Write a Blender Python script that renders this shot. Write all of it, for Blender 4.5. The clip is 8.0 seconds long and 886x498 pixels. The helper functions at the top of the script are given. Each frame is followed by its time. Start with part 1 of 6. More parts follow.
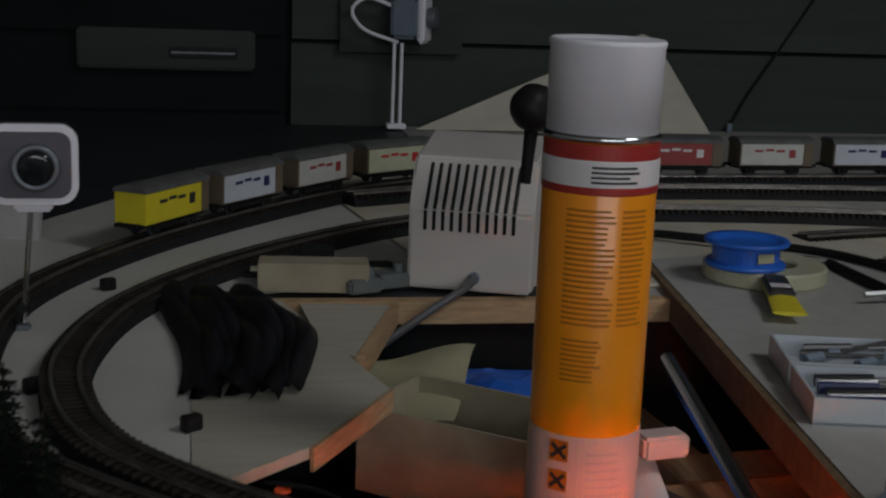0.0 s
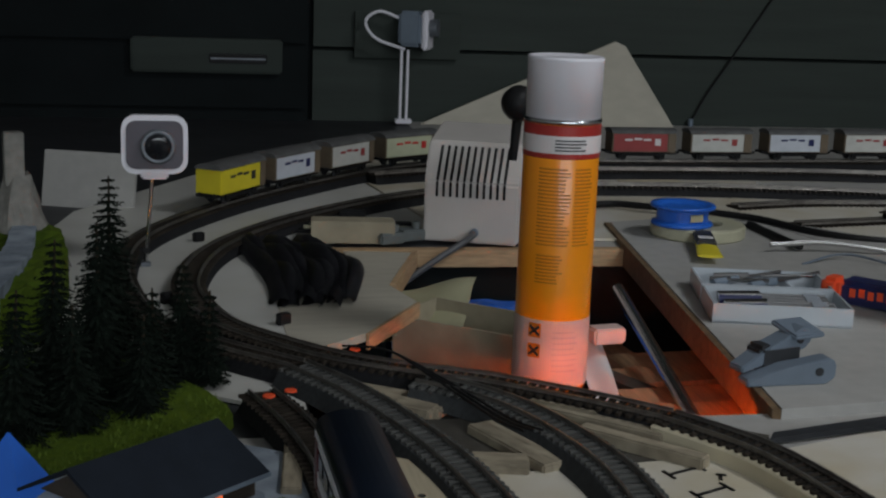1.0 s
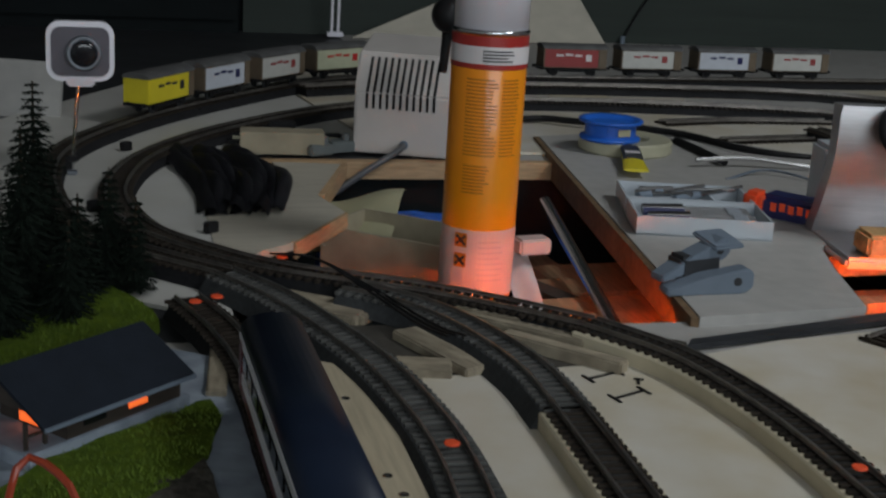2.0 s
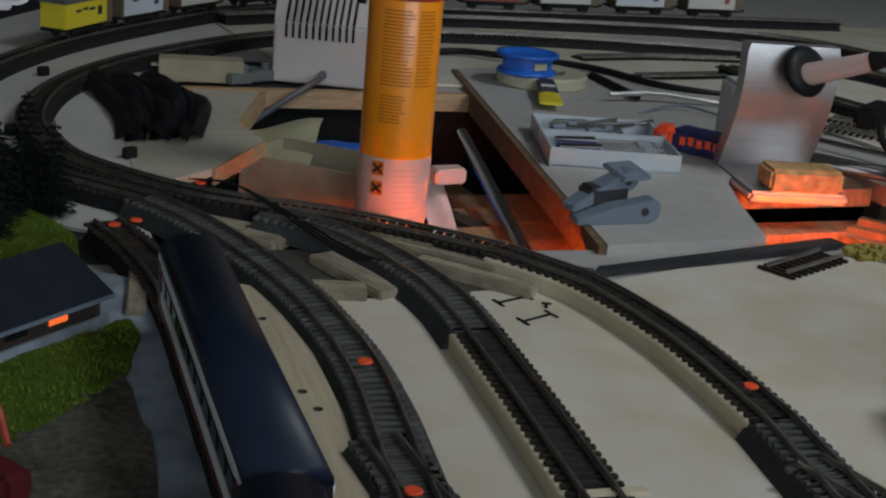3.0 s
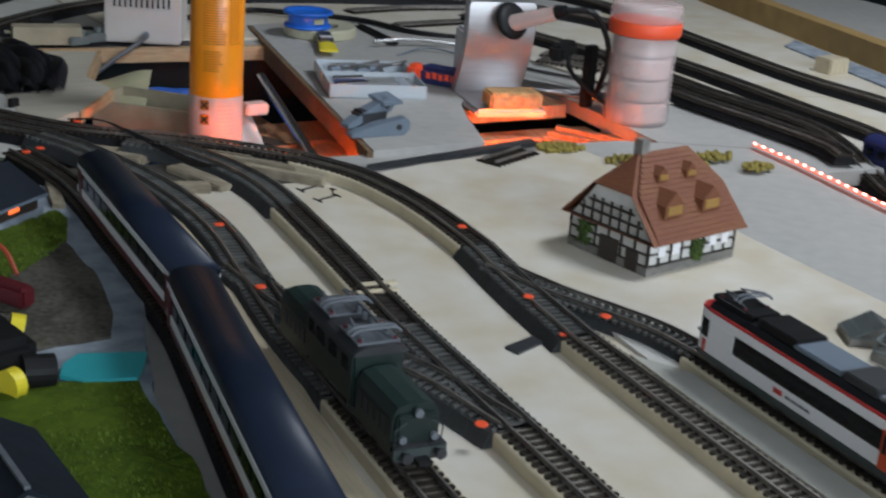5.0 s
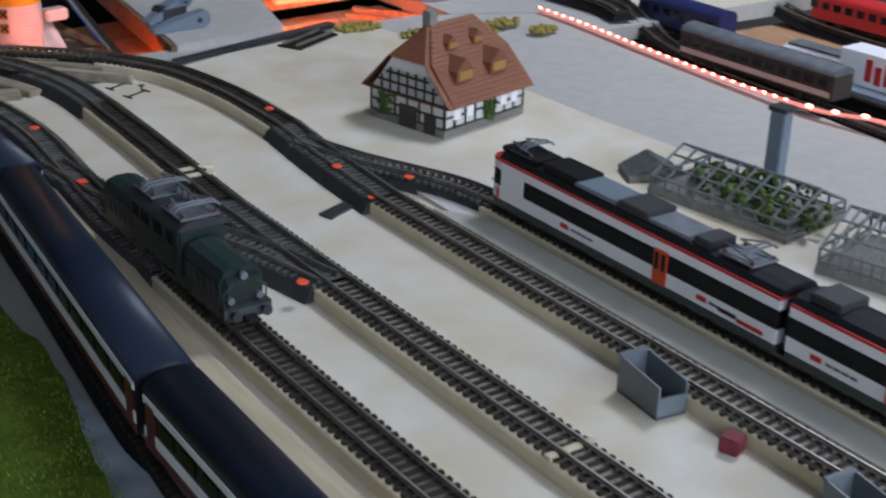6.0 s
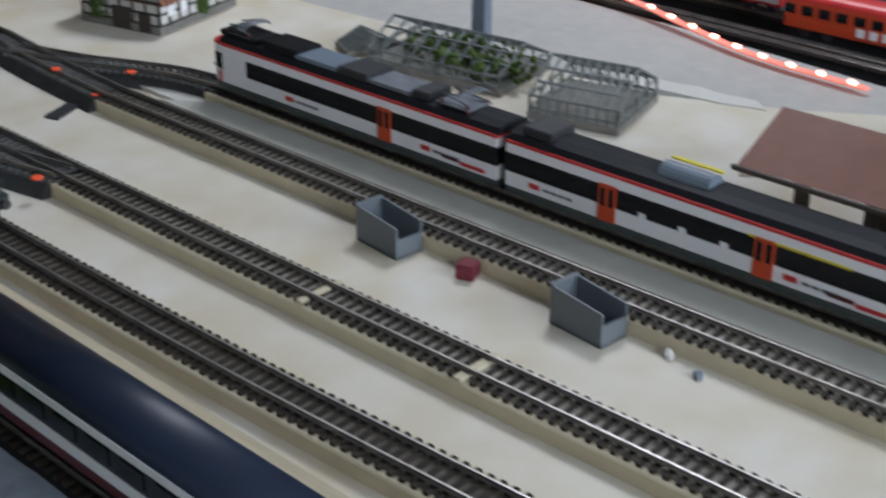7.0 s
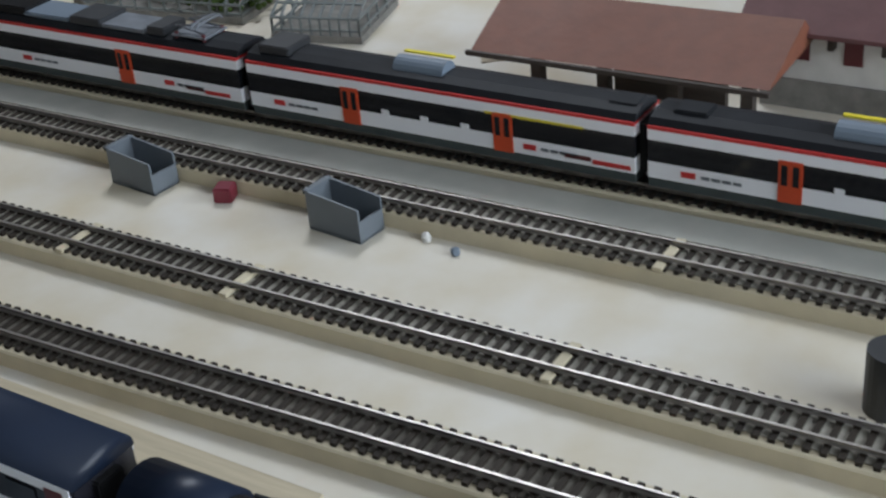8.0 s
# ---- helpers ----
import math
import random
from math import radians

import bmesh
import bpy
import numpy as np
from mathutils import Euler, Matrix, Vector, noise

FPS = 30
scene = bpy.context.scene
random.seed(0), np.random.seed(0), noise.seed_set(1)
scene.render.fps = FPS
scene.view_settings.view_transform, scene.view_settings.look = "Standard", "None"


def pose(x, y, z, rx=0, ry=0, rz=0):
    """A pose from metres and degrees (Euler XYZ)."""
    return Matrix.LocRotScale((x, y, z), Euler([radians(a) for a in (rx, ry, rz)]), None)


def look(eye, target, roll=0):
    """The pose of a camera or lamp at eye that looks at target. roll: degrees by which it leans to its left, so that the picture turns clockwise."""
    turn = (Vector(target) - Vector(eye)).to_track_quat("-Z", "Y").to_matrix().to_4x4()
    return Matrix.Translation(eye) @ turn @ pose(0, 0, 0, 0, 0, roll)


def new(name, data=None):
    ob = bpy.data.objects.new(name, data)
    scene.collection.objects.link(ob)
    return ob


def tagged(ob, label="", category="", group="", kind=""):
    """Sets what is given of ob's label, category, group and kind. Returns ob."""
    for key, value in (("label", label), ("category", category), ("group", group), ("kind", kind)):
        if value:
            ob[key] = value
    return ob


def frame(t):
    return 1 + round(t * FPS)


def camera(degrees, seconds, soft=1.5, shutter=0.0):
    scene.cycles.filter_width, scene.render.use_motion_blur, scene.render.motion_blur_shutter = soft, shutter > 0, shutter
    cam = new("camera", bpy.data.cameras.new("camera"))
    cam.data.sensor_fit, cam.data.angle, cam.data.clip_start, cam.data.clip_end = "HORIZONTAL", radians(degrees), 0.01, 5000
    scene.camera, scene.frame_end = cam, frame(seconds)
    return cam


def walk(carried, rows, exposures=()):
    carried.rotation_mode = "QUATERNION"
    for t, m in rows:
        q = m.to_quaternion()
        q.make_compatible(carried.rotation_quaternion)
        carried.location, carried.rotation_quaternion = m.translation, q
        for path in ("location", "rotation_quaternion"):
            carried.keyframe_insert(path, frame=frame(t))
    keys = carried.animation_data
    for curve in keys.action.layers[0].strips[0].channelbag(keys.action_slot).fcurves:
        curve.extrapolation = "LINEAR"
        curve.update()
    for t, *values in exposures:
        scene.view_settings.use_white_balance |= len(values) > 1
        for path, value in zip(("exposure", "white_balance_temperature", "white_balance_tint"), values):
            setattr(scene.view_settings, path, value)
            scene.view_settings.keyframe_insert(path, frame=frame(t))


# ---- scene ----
cam = camera(36.0, 8.0, soft=2.2, shutter=0.3)
ROWS = [
    (0.0, -0.2361, -0.4073, 0.2706, -10.78, -12.09, 2.25),
    (0.2, -0.2643, -0.5174, 0.2798, -10.95, -11.68, 2.80),
    (0.5, -0.3247, -0.7762, 0.3064, -10.92, -11.32, 2.40),
    (1.0, -0.3196, -0.7555, 0.3037, -11.18, -12.06, 2.20),
    (1.5, -0.3188, -0.7579, 0.3013, -12.37, -12.99, 2.35),
    (2.0, -0.3161, -0.7662, 0.2988, -14.20, -15.33, 3.38),
    (3.3, -0.3231, -0.7949, 0.3015, -18.78, -17.96, 5.17),
    (3.5, -0.3277, -0.7952, 0.3012, -19.20, -17.94, 5.09),
    (4.0, -0.3237, -0.7986, 0.2997, -19.58, -18.21, 4.86),
    (4.5, -0.3343, -0.8730, 0.3195, -21.97, -18.87, 4.50),
    (4.8, -0.4221, -1.0911, 0.3632, -25.02, -19.18, 4.28),
    (5.0, -0.4767, -1.1895, 0.3976, -27.36, -19.57, 4.67),
    (5.2, -0.4516, -1.1945, 0.3893, -28.64, -20.32, 3.81),
    (6.3, -0.5275, -1.2911, 0.4185, -38.10, -24.25, 2.20),
    (6.5, -0.5316, -1.2962, 0.4074, -39.90, -24.04, 2.40),
    (7.0, -0.5451, -1.3106, 0.3947, -47.79, -26.84, 0.29),
    (7.5, -0.5427, -1.3418, 0.3976, -53.31, -28.75, -3.18),
    (8.0, -0.5426, -1.3586, 0.3824, -55.94, -29.62, -5.62),
]
walk(cam, [(t, pose(x, y, z, 90 + pitch, 0, yaw) @ pose(0, 0, 0, 0, 0, roll)) for t, x, y, z, yaw, pitch, roll in ROWS],
     [(0.0, -1.42, 6750, 13), (0.6, -0.98, 6650, 12), (2.0, -0.90, 6600, 11), (3.3, -0.86, 6450, 10), (4.4, -0.80, 6450, 10), (5.0, -0.08, 6250, 12), (6.3, -0.08, 5950, 16), (7.2, -0.08, 6250, 14), (8.0, -0.06, 6300, 13)])

# ---- light: a dim hobby room, daylight from a window on the far right, a ceiling lamp ----
world = bpy.data.worlds.new("room_air")
scene.world = world
world.use_nodes = True
sky = world.node_tree.nodes.new("ShaderNodeTexSky")
sky.sky_type, sky.sun_disc, sky.sun_elevation, sky.sun_rotation = "NISHITA", False, radians(25), radians(90)
world.node_tree.links.new(sky.outputs[0], world.node_tree.nodes["Background"].inputs[0])
world.node_tree.nodes["Background"].inputs[1].default_value = 0.06
scene.view_settings.exposure = 0.0


def area_lamp(name, eye, target, power, sx, sy, colour):
    lamp = bpy.data.lights.new(name, "AREA")
    lamp.shape, lamp.size, lamp.size_y, lamp.energy, lamp.color = "RECTANGLE", sx, sy, power, colour
    ob = new(name, lamp)
    ob.matrix_world = look(eye, target)
    return ob


area_lamp("window_daylight", (0.1, -3.18, 0.90), (0.1, -1.6, 0.0), 80, 2.6, 0.9, (0.84, 0.94, 1.0))
area_lamp("ceiling_lamp_light", (0.95, -0.38, 1.42), (0.80, 0.2, 0), 22, 0.5, 0.5, (0.90, 0.96, 1.0))


# ---- materials ----
def M(name, col, rough=0.6, metal=0.0, var=0.15, scale=40.0, bump=0.1, col2=None, big=0.12, stretch=(1, 1, 1), emit=0.0, per_object=0.0, island=0.0, alpha=1.0, coat=0.0, glass=0.0):
    m = bpy.data.materials.new(name)
    m.use_nodes = True
    nt = m.node_tree
    b = nt.nodes["Principled BSDF"]
    b.inputs["Roughness"].default_value, b.inputs["Metallic"].default_value = rough, metal
    b.inputs["Coat Weight"].default_value = coat
    tc = nt.nodes.new("ShaderNodeTexCoord")
    mp = nt.nodes.new("ShaderNodeMapping")
    mp.inputs["Scale"].default_value = stretch
    nt.links.new(tc.outputs["Object"], mp.inputs[0])
    n1, n2 = nt.nodes.new("ShaderNodeTexNoise"), nt.nodes.new("ShaderNodeTexNoise")
    n1.inputs["Scale"].default_value, n1.inputs["Detail"].default_value = scale, 6
    n2.inputs["Scale"].default_value, n2.inputs["Detail"].default_value = scale * big, 3
    for n in (n1, n2):
        nt.links.new(mp.outputs[0], n.inputs["Vector"])
    c2 = col2 or tuple(c * (1 - 1.6 * var) for c in col)
    mix = nt.nodes.new("ShaderNodeMix")
    mix.data_type = "RGBA"
    add = nt.nodes.new("ShaderNodeMath")
    add.operation = "MULTIPLY_ADD"
    nt.links.new(n1.outputs[0], add.inputs[0])
    add.inputs[1].default_value = 0.7
    half = nt.nodes.new("ShaderNodeMath")
    half.operation = "MULTIPLY"
    half.inputs[1].default_value = 0.5
    nt.links.new(n2.outputs[0], half.inputs[0])
    nt.links.new(half.outputs[0], add.inputs[2])
    ramp = nt.nodes.new("ShaderNodeMapRange")
    ramp.inputs[1].default_value, ramp.inputs[2].default_value = 0.42, 0.8
    nt.links.new(add.outputs[0], ramp.inputs[0])
    nt.links.new(ramp.outputs[0], mix.inputs["Factor"])
    mix.inputs["A"].default_value, mix.inputs["B"].default_value = (*col, 1), (*c2, 1)
    out = mix.outputs["Result"]
    if per_object or island:
        src = nt.nodes.new("ShaderNodeObjectInfo").outputs["Random"] if per_object else nt.nodes.new("ShaderNodeNewGeometry").outputs["Random Per Island"]
        hsv = nt.nodes.new("ShaderNodeHueSaturation")
        mr = nt.nodes.new("ShaderNodeMapRange")
        k = per_object or island
        mr.inputs[3].default_value, mr.inputs[4].default_value = 1 - k, 1 + k
        nt.links.new(src, mr.inputs[0])
        nt.links.new(mr.outputs[0], hsv.inputs["Value"])
        nt.links.new(out, hsv.inputs["Color"])
        out = hsv.outputs[0]
    nt.links.new(out, b.inputs["Base Color"])
    if bump:
        bp = nt.nodes.new("ShaderNodeBump")
        bp.inputs["Strength"].default_value, bp.inputs["Distance"].default_value = bump, 0.002
        nt.links.new(n1.outputs[0], bp.inputs["Height"])
        nt.links.new(bp.outputs[0], b.inputs["Normal"])
    rr = nt.nodes.new("ShaderNodeMapRange")
    rr.inputs[3].default_value, rr.inputs[4].default_value = max(0.03, rough - 0.1), min(1, rough + 0.12)
    nt.links.new(n2.outputs[0], rr.inputs[0])
    nt.links.new(rr.outputs[0], b.inputs["Roughness"])
    if emit:
        b.inputs["Emission Color"].default_value, b.inputs["Emission Strength"].default_value = (*col, 1), emit
    if glass:
        b.inputs["Transmission Weight"].default_value = glass
    b.inputs["Alpha"].default_value = alpha
    return m


CREAM = M("cream_painted_board", (0.66, 0.63, 0.57), 0.5, var=0.07, scale=18, bump=0.05, col2=(0.54, 0.47, 0.34), big=0.25)
WHITE_BOARD = M("white_coated_board", (0.62, 0.61, 0.58), 0.45, var=0.05, scale=14, bump=0.04, col2=(0.52, 0.51, 0.47), big=0.3)
GREY_BOARD = M("grey_chipboard", (0.43, 0.42, 0.40), 0.6, var=0.1, scale=60, bump=0.08, big=0.08)
PLY = M("plywood_face", (0.50, 0.46, 0.38), 0.65, var=0.12, scale=20, stretch=(1, 6, 1))
PLY_EDGE = M("plywood_edge", (0.55, 0.36, 0.20), 0.7, var=0.25, scale=50, stretch=(1, 1, 8))
RAW_EDGE = M("brown_raw_chipboard_edge", (0.20, 0.125, 0.065), 0.85, var=0.3, scale=120, bump=0.3)
PINE = M("raw_pine", (0.55, 0.47, 0.33), 0.65, var=0.2, scale=45, stretch=(6, 0.5, 1), bump=0.12)
WORN_PINE = M("grimy_pine", (0.42, 0.36, 0.26), 0.8, var=0.3, scale=60, col2=(0.17, 0.14, 0.10), stretch=(1, 4, 1), bump=0.3)
CURVE_BASE = M("dark_brown_base", (0.085, 0.075, 0.06), 0.85, var=0.35, scale=45, bump=0.3)
STRIP = M("cream_bed_strip", (0.60, 0.53, 0.38), 0.75, var=0.12, scale=50)
INLAY_A = M("grey_brown_cork", (0.17, 0.155, 0.13), 0.9, var=0.3, scale=200, bump=0.3)
INLAY_B = M("beige_cork", (0.38, 0.36, 0.31), 0.9, var=0.3, scale=200, bump=0.3)
PLATFORM = M("grey_green_platform", (0.46, 0.455, 0.41), 0.7, var=0.12, scale=40)
FOAM = M("dark_grey_foam_bed", (0.055, 0.058, 0.06), 0.9, var=0.25, scale=300, bump=0.3)
BALLAST = M("black_plastic_bed", (0.02, 0.02, 0.022), 0.7, var=0.3, scale=250, bump=0.3)
SLEEPER = M("brown_plastic_sleeper", (0.035, 0.028, 0.022), 0.6, var=0.2, scale=150, per_object=0.25)
SLEEPER_G = M("dusty_grey_sleeper", (0.085, 0.085, 0.080), 0.7, var=0.2, scale=150, per_object=0.3)
RAIL = M("nickel_silver_rail", (0.56, 0.53, 0.50), 0.40, 1.0, var=0.3, scale=90, bump=0)
STEEL = M("bright_steel", (0.62, 0.62, 0.63), 0.22, 1.0, var=0.1, scale=60, bump=0)
BRUSHED = M("brushed_aluminium", (0.52, 0.51, 0.52), 0.42, 0.85, var=0.1, scale=40, stretch=(1, 1, 20))
BLACK = M("black_plastic", (0.015, 0.015, 0.016), 0.45, var=0.2, scale=80)
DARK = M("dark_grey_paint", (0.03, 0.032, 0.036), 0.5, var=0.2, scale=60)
WALLM = M("dark_green_grey_plank", (0.046, 0.056, 0.050), 0.75, var=0.15, scale=12, stretch=(0.3, 1, 4))
WALLD = M("near_black_wall_and_pit_shade", (0.009, 0.012, 0.013), 0.85, var=0.2, scale=14)
FLOORM = M("brown_floor_boards", (0.10, 0.07, 0.05), 0.6, var=0.2, scale=20, stretch=(8, 0.5, 1))
BOUNCEWALL = M("pale_bounce_wall", (0.62, 0.61, 0.59), 0.8, var=0.06, scale=8)
CEIL = M("grey_ceiling_paint", (0.30, 0.29, 0.28), 0.8, var=0.06, scale=8)
ORANGE = M("orange_printed_tin", (0.90, 0.29, 0.006), 0.32, var=0.05, scale=30, bump=0, coat=0.2)
TINPRINT = M("brown_print", (0.50, 0.16, 0.01), 0.35, var=0.1, scale=90, bump=0)
WHITE_PL = M("white_plastic", (0.80, 0.78, 0.84), 0.4, var=0.04, scale=25, bump=0.02)
REDP = M("deep_red_print", (0.38, 0.03, 0.025), 0.35, var=0.08, bump=0)
LABELW = M("white_label", (0.70, 0.66, 0.66), 0.4, var=0.05, bump=0)
LABELT = M("translucent_grey_label", (0.58, 0.46, 0.42), 0.35, var=0.1, bump=0)
BEIGE = M("cream_grey_plastic_housing", (0.60, 0.56, 0.53), 0.5, var=0.05, scale=30, bump=0.05)
BLUE = M("bright_blue_plastic", (0.02, 0.14, 0.62), 0.35, var=0.1)
TEAL = M("turquoise_sheet", (0.04, 0.38, 0.42), 0.4, var=0.1)
TAPE = M("yellowed_clear_tape", (0.52, 0.50, 0.36), 0.35, var=0.1)
YELLOW = M("yellow_paint", (0.75, 0.62, 0.03), 0.45, var=0.08)
TRAY = M("milky_plastic_tray", (0.50, 0.54, 0.58), 0.3, var=0.06, bump=0.02)
GREYBLUE = M("grey_blue_plastic", (0.16, 0.20, 0.25), 0.45, var=0.1)
NAVY = M("dark_blue_plastic", (0.02, 0.025, 0.10), 0.35, var=0.1)
REDORANGE = M("fluorescent_orange_red", (0.90, 0.10, 0.03), 0.5, var=0.08, bump=0)
CABLE = M("grey_cable_sheath", (0.11, 0.11, 0.115), 0.5, var=0.1)
SPONGE = M("yellow_brown_sponge", (0.70, 0.42, 0.18), 0.95, var=0.3, scale=120, bump=0.6, col2=(0.32, 0.19, 0.08))
PINK = M("pale_handle_plastic", (0.68, 0.50, 0.46), 0.4, var=0.06)
GRASS = M("static_grass", (0.085, 0.125, 0.010), 0.95, var=0.4, scale=160, bump=0.9, col2=(0.045, 0.08, 0.008), big=0.08)
STREET = M("grey_blue_model_road", (0.36, 0.41, 0.47), 0.8, var=0.3, scale=45, bump=0.25, col2=(0.13, 0.155, 0.19))
GRAVEL = M("brown_grey_ballast_patch", (0.13, 0.12, 0.10), 0.95, var=0.4, scale=220, bump=0.8)
CONIFER = M("dark_fir_needles", (0.006, 0.011, 0.007), 0.9, var=0.4, scale=200, bump=0.3, island=0.4)
BARK = M("dark_bark", (0.04, 0.03, 0.02), 0.9)
COACH_ROOF = M("blue_black_coach_roof", (0.011, 0.018, 0.036), 0.36, var=0.12, scale=40, bump=0.03)
COACH_SIDE = M("dark_coach_window_band", (0.02, 0.02, 0.026), 0.2, var=0.2, bump=0)
BURGUNDY = M("burgundy_paint", (0.10, 0.012, 0.016), 0.4, var=0.1, bump=0)
TRAINW = M("white_train_paint", (0.88, 0.88, 0.91), 0.3, var=0.03, bump=0)
TRAINR = M("red_train_paint", (0.55, 0.03, 0.03), 0.35, var=0.06, bump=0)
DOORR = M("orange_red_door_paint", (0.60, 0.07, 0.02), 0.35, var=0.08, bump=0)
GLASSD = M("dark_train_glass", (0.012, 0.013, 0.016), 0.12, var=0.2, bump=0)
ROOFG = M("charcoal_train_roof", (0.020, 0.022, 0.026), 0.55, var=0.2, scale=60)
SKIRT = M("dark_green_grey_skirt", (0.05, 0.065, 0.065), 0.5, var=0.15)
LOCO = M("dark_green_loco_paint", (0.006, 0.017, 0.014), 0.4, var=0.15, scale=60, bump=0.05)
LOCO_ROOF = M("green_grey_loco_hood_top", (0.014, 0.034, 0.030), 0.45, var=0.2, scale=60)
SILVER = M("dull_silver_paint", (0.22, 0.24, 0.27), 0.5, 0.5, var=0.25, scale=90)
WAGON_ROOF = M("weathered_wagon_roof", (0.12, 0.12, 0.12), 0.7, var=0.25, scale=60)
WAGON_W = M("off_white_wagon_side", (0.55, 0.55, 0.52), 0.5, var=0.1, scale=60)
WAGON_B = M("bluish_white_wagon_side", (0.55, 0.58, 0.64), 0.5, var=0.08, scale=60)
WAGON_R = M("red_wagon_side", (0.32, 0.05, 0.05), 0.5, var=0.1, scale=60)
WAGON_Y = M("pale_green_yellow_wagon_side", (0.52, 0.54, 0.38), 0.5, var=0.1, scale=60)
WAGON_END = M("brown_wagon_end", (0.16, 0.12, 0.08), 0.6, var=0.2, scale=60)
TILE = M("red_brown_model_tiles", (0.19, 0.074, 0.028), 0.65, var=0.2, scale=150, bump=0.3, col2=(0.16, 0.05, 0.03), stretch=(1, 1, 3))
TILE_D = M("dark_red_brown_roof", (0.165, 0.052, 0.026), 0.6, var=0.15, scale=80, bump=0.2)
TILE_P = M("purple_brown_roof", (0.135, 0.058, 0.058), 0.6, var=0.15, scale=80, bump=0.2)
PLASTER = M("white_model_plaster", (0.66, 0.65, 0.62), 0.7, var=0.1, scale=80)
TIMBER = M("black_brown_timber", (0.035, 0.028, 0.022), 0.7, var=0.2, scale=80)
MOSS = M("green_ivy", (0.07, 0.12, 0.02), 0.95, var=0.4, scale=200, bump=0.8)
STONEG = M("grey_stone_plinth", (0.24, 0.23, 0.21), 0.8, var=0.25, scale=120, bump=0.4)
BIN = M("blue_grey_plastic_bin", (0.13, 0.15, 0.17), 0.5, var=0.1, scale=50)
BURG2 = M("burgundy_plastic_bit", (0.18, 0.02, 0.035), 0.4)
CLEARG = M("grey_translucent_kit_plastic", (0.15, 0.17, 0.17), 0.4, var=0.15, scale=70)
LEDM = M("glowing_led", (1.0, 0.36, 0.27), 0.4, emit=7.0, bump=0, var=0.0)
LEDSTRIP = M("pink_white_led_tape", (0.80, 0.22, 0.16), 0.5, emit=0.7, bump=0)
LEDORANGE = M("orange_led_tape", (1.0, 0.115, 0.004), 0.5, emit=190.0, bump=0, var=0.0)
LAMPGLOW = M("warm_window_glow", (1.0, 0.16, 0.03), 0.5, emit=1.6, bump=0)
CARD = M("pale_cardboard", (0.40, 0.35, 0.25), 0.8, var=0.2, scale=40)
PAPER = M("pale_yellow_paper", (0.44, 0.42, 0.27), 0.7, var=0.10)
RUSTBOARD = M("red_brown_raw_board", (0.46, 0.26, 0.14), 0.8, var=0.3, scale=40, stretch=(6, 0.6, 1))
GREEN_BAG = M("black_grey_plastic_sheet", (0.034, 0.034, 0.040), 0.38, var=0.3, scale=30)
BRASSRED = M("red_wire", (0.35, 0.05, 0.02), 0.4)
CLEARPL = M("cloudy_clear_jar", (0.72, 0.62, 0.62), 0.25, var=0.05, bump=0, alpha=0.40)
SLATE = M("blue_black_slate_roof", (0.014, 0.019, 0.028), 0.65, var=0.2, scale=80, bump=0.2)
WOODD = M("dark_brown_model_wood", (0.05, 0.038, 0.03), 0.7, var=0.25, scale=90, stretch=(1, 1, 5))
MUSTARD = M("dried_moss_yellow", (0.34, 0.27, 0.06), 0.95, var=0.4, scale=200, bump=0.8)

# dusty matt surfaces hardly shine
for m in (BLACK, CONIFER, WALLD, WALLM, SLATE, SLEEPER, BALLAST, FOAM, GRASS, GRAVEL, STREET, BARK, ROOFG):
    m.node_tree.nodes["Principled BSDF"].inputs["Specular IOR Level"].default_value = 0.15


COACH_ROOF.node_tree.nodes["Principled BSDF"].inputs["Specular IOR Level"].default_value = 0.28


# ---- mesh helpers ----
def part(name, bm, mat, parent=None, label="", smooth=False):
    me = bpy.data.meshes.new(name)
    bmesh.ops.recalc_face_normals(bm, faces=bm.faces)
    if smooth:
        for f in bm.faces:
            f.smooth = True
    bm.to_mesh(me)
    bm.free()
    me.materials.append(mat)
    ob = new(name, me)
    if parent is not None:
        ob.parent = parent
    if label:
        ob["label"] = label
    return ob


def thing(name, label, category, group="", at=(0, 0, 0), turn=0.0, kind=""):
    ob = new(name)
    ob.empty_display_size = 0.01
    ob.matrix_basis = pose(*at, 0, 0, turn)
    return tagged(ob, label, category, group, kind)


def box(bm, cx, cy, cz, sx, sy, sz, turn=0.0, bevel=0.0, tilt=0.0):
    r = bmesh.ops.create_cube(bm, size=1)
    m = pose(cx, cy, cz, tilt, 0, turn) @ Matrix.Diagonal((sx, sy, sz, 1))
    bmesh.ops.transform(bm, matrix=m, verts=r["verts"])
    if bevel:
        es = {e for v in r["verts"] for e in v.link_edges}
        bmesh.ops.bevel(bm, geom=list(es), offset=bevel, segments=2, affect="EDGES")
    return bm


def Box(*a, **k):
    return box(bmesh.new(), *a, **k)


def rod(bm, p, q, r, n=10, r2=None):
    p, q = Vector(p), Vector(q)
    d = q - p
    m = Matrix.Translation((p + q) / 2) @ d.to_track_quat("Z", "Y").to_matrix().to_4x4()
    bmesh.ops.create_cone(bm, cap_ends=True, segments=n, radius1=r, radius2=r if r2 is None else r2, depth=d.length, matrix=m)
    return bm


def Rod(*a, **k):
    return rod(bmesh.new(), *a, **k)


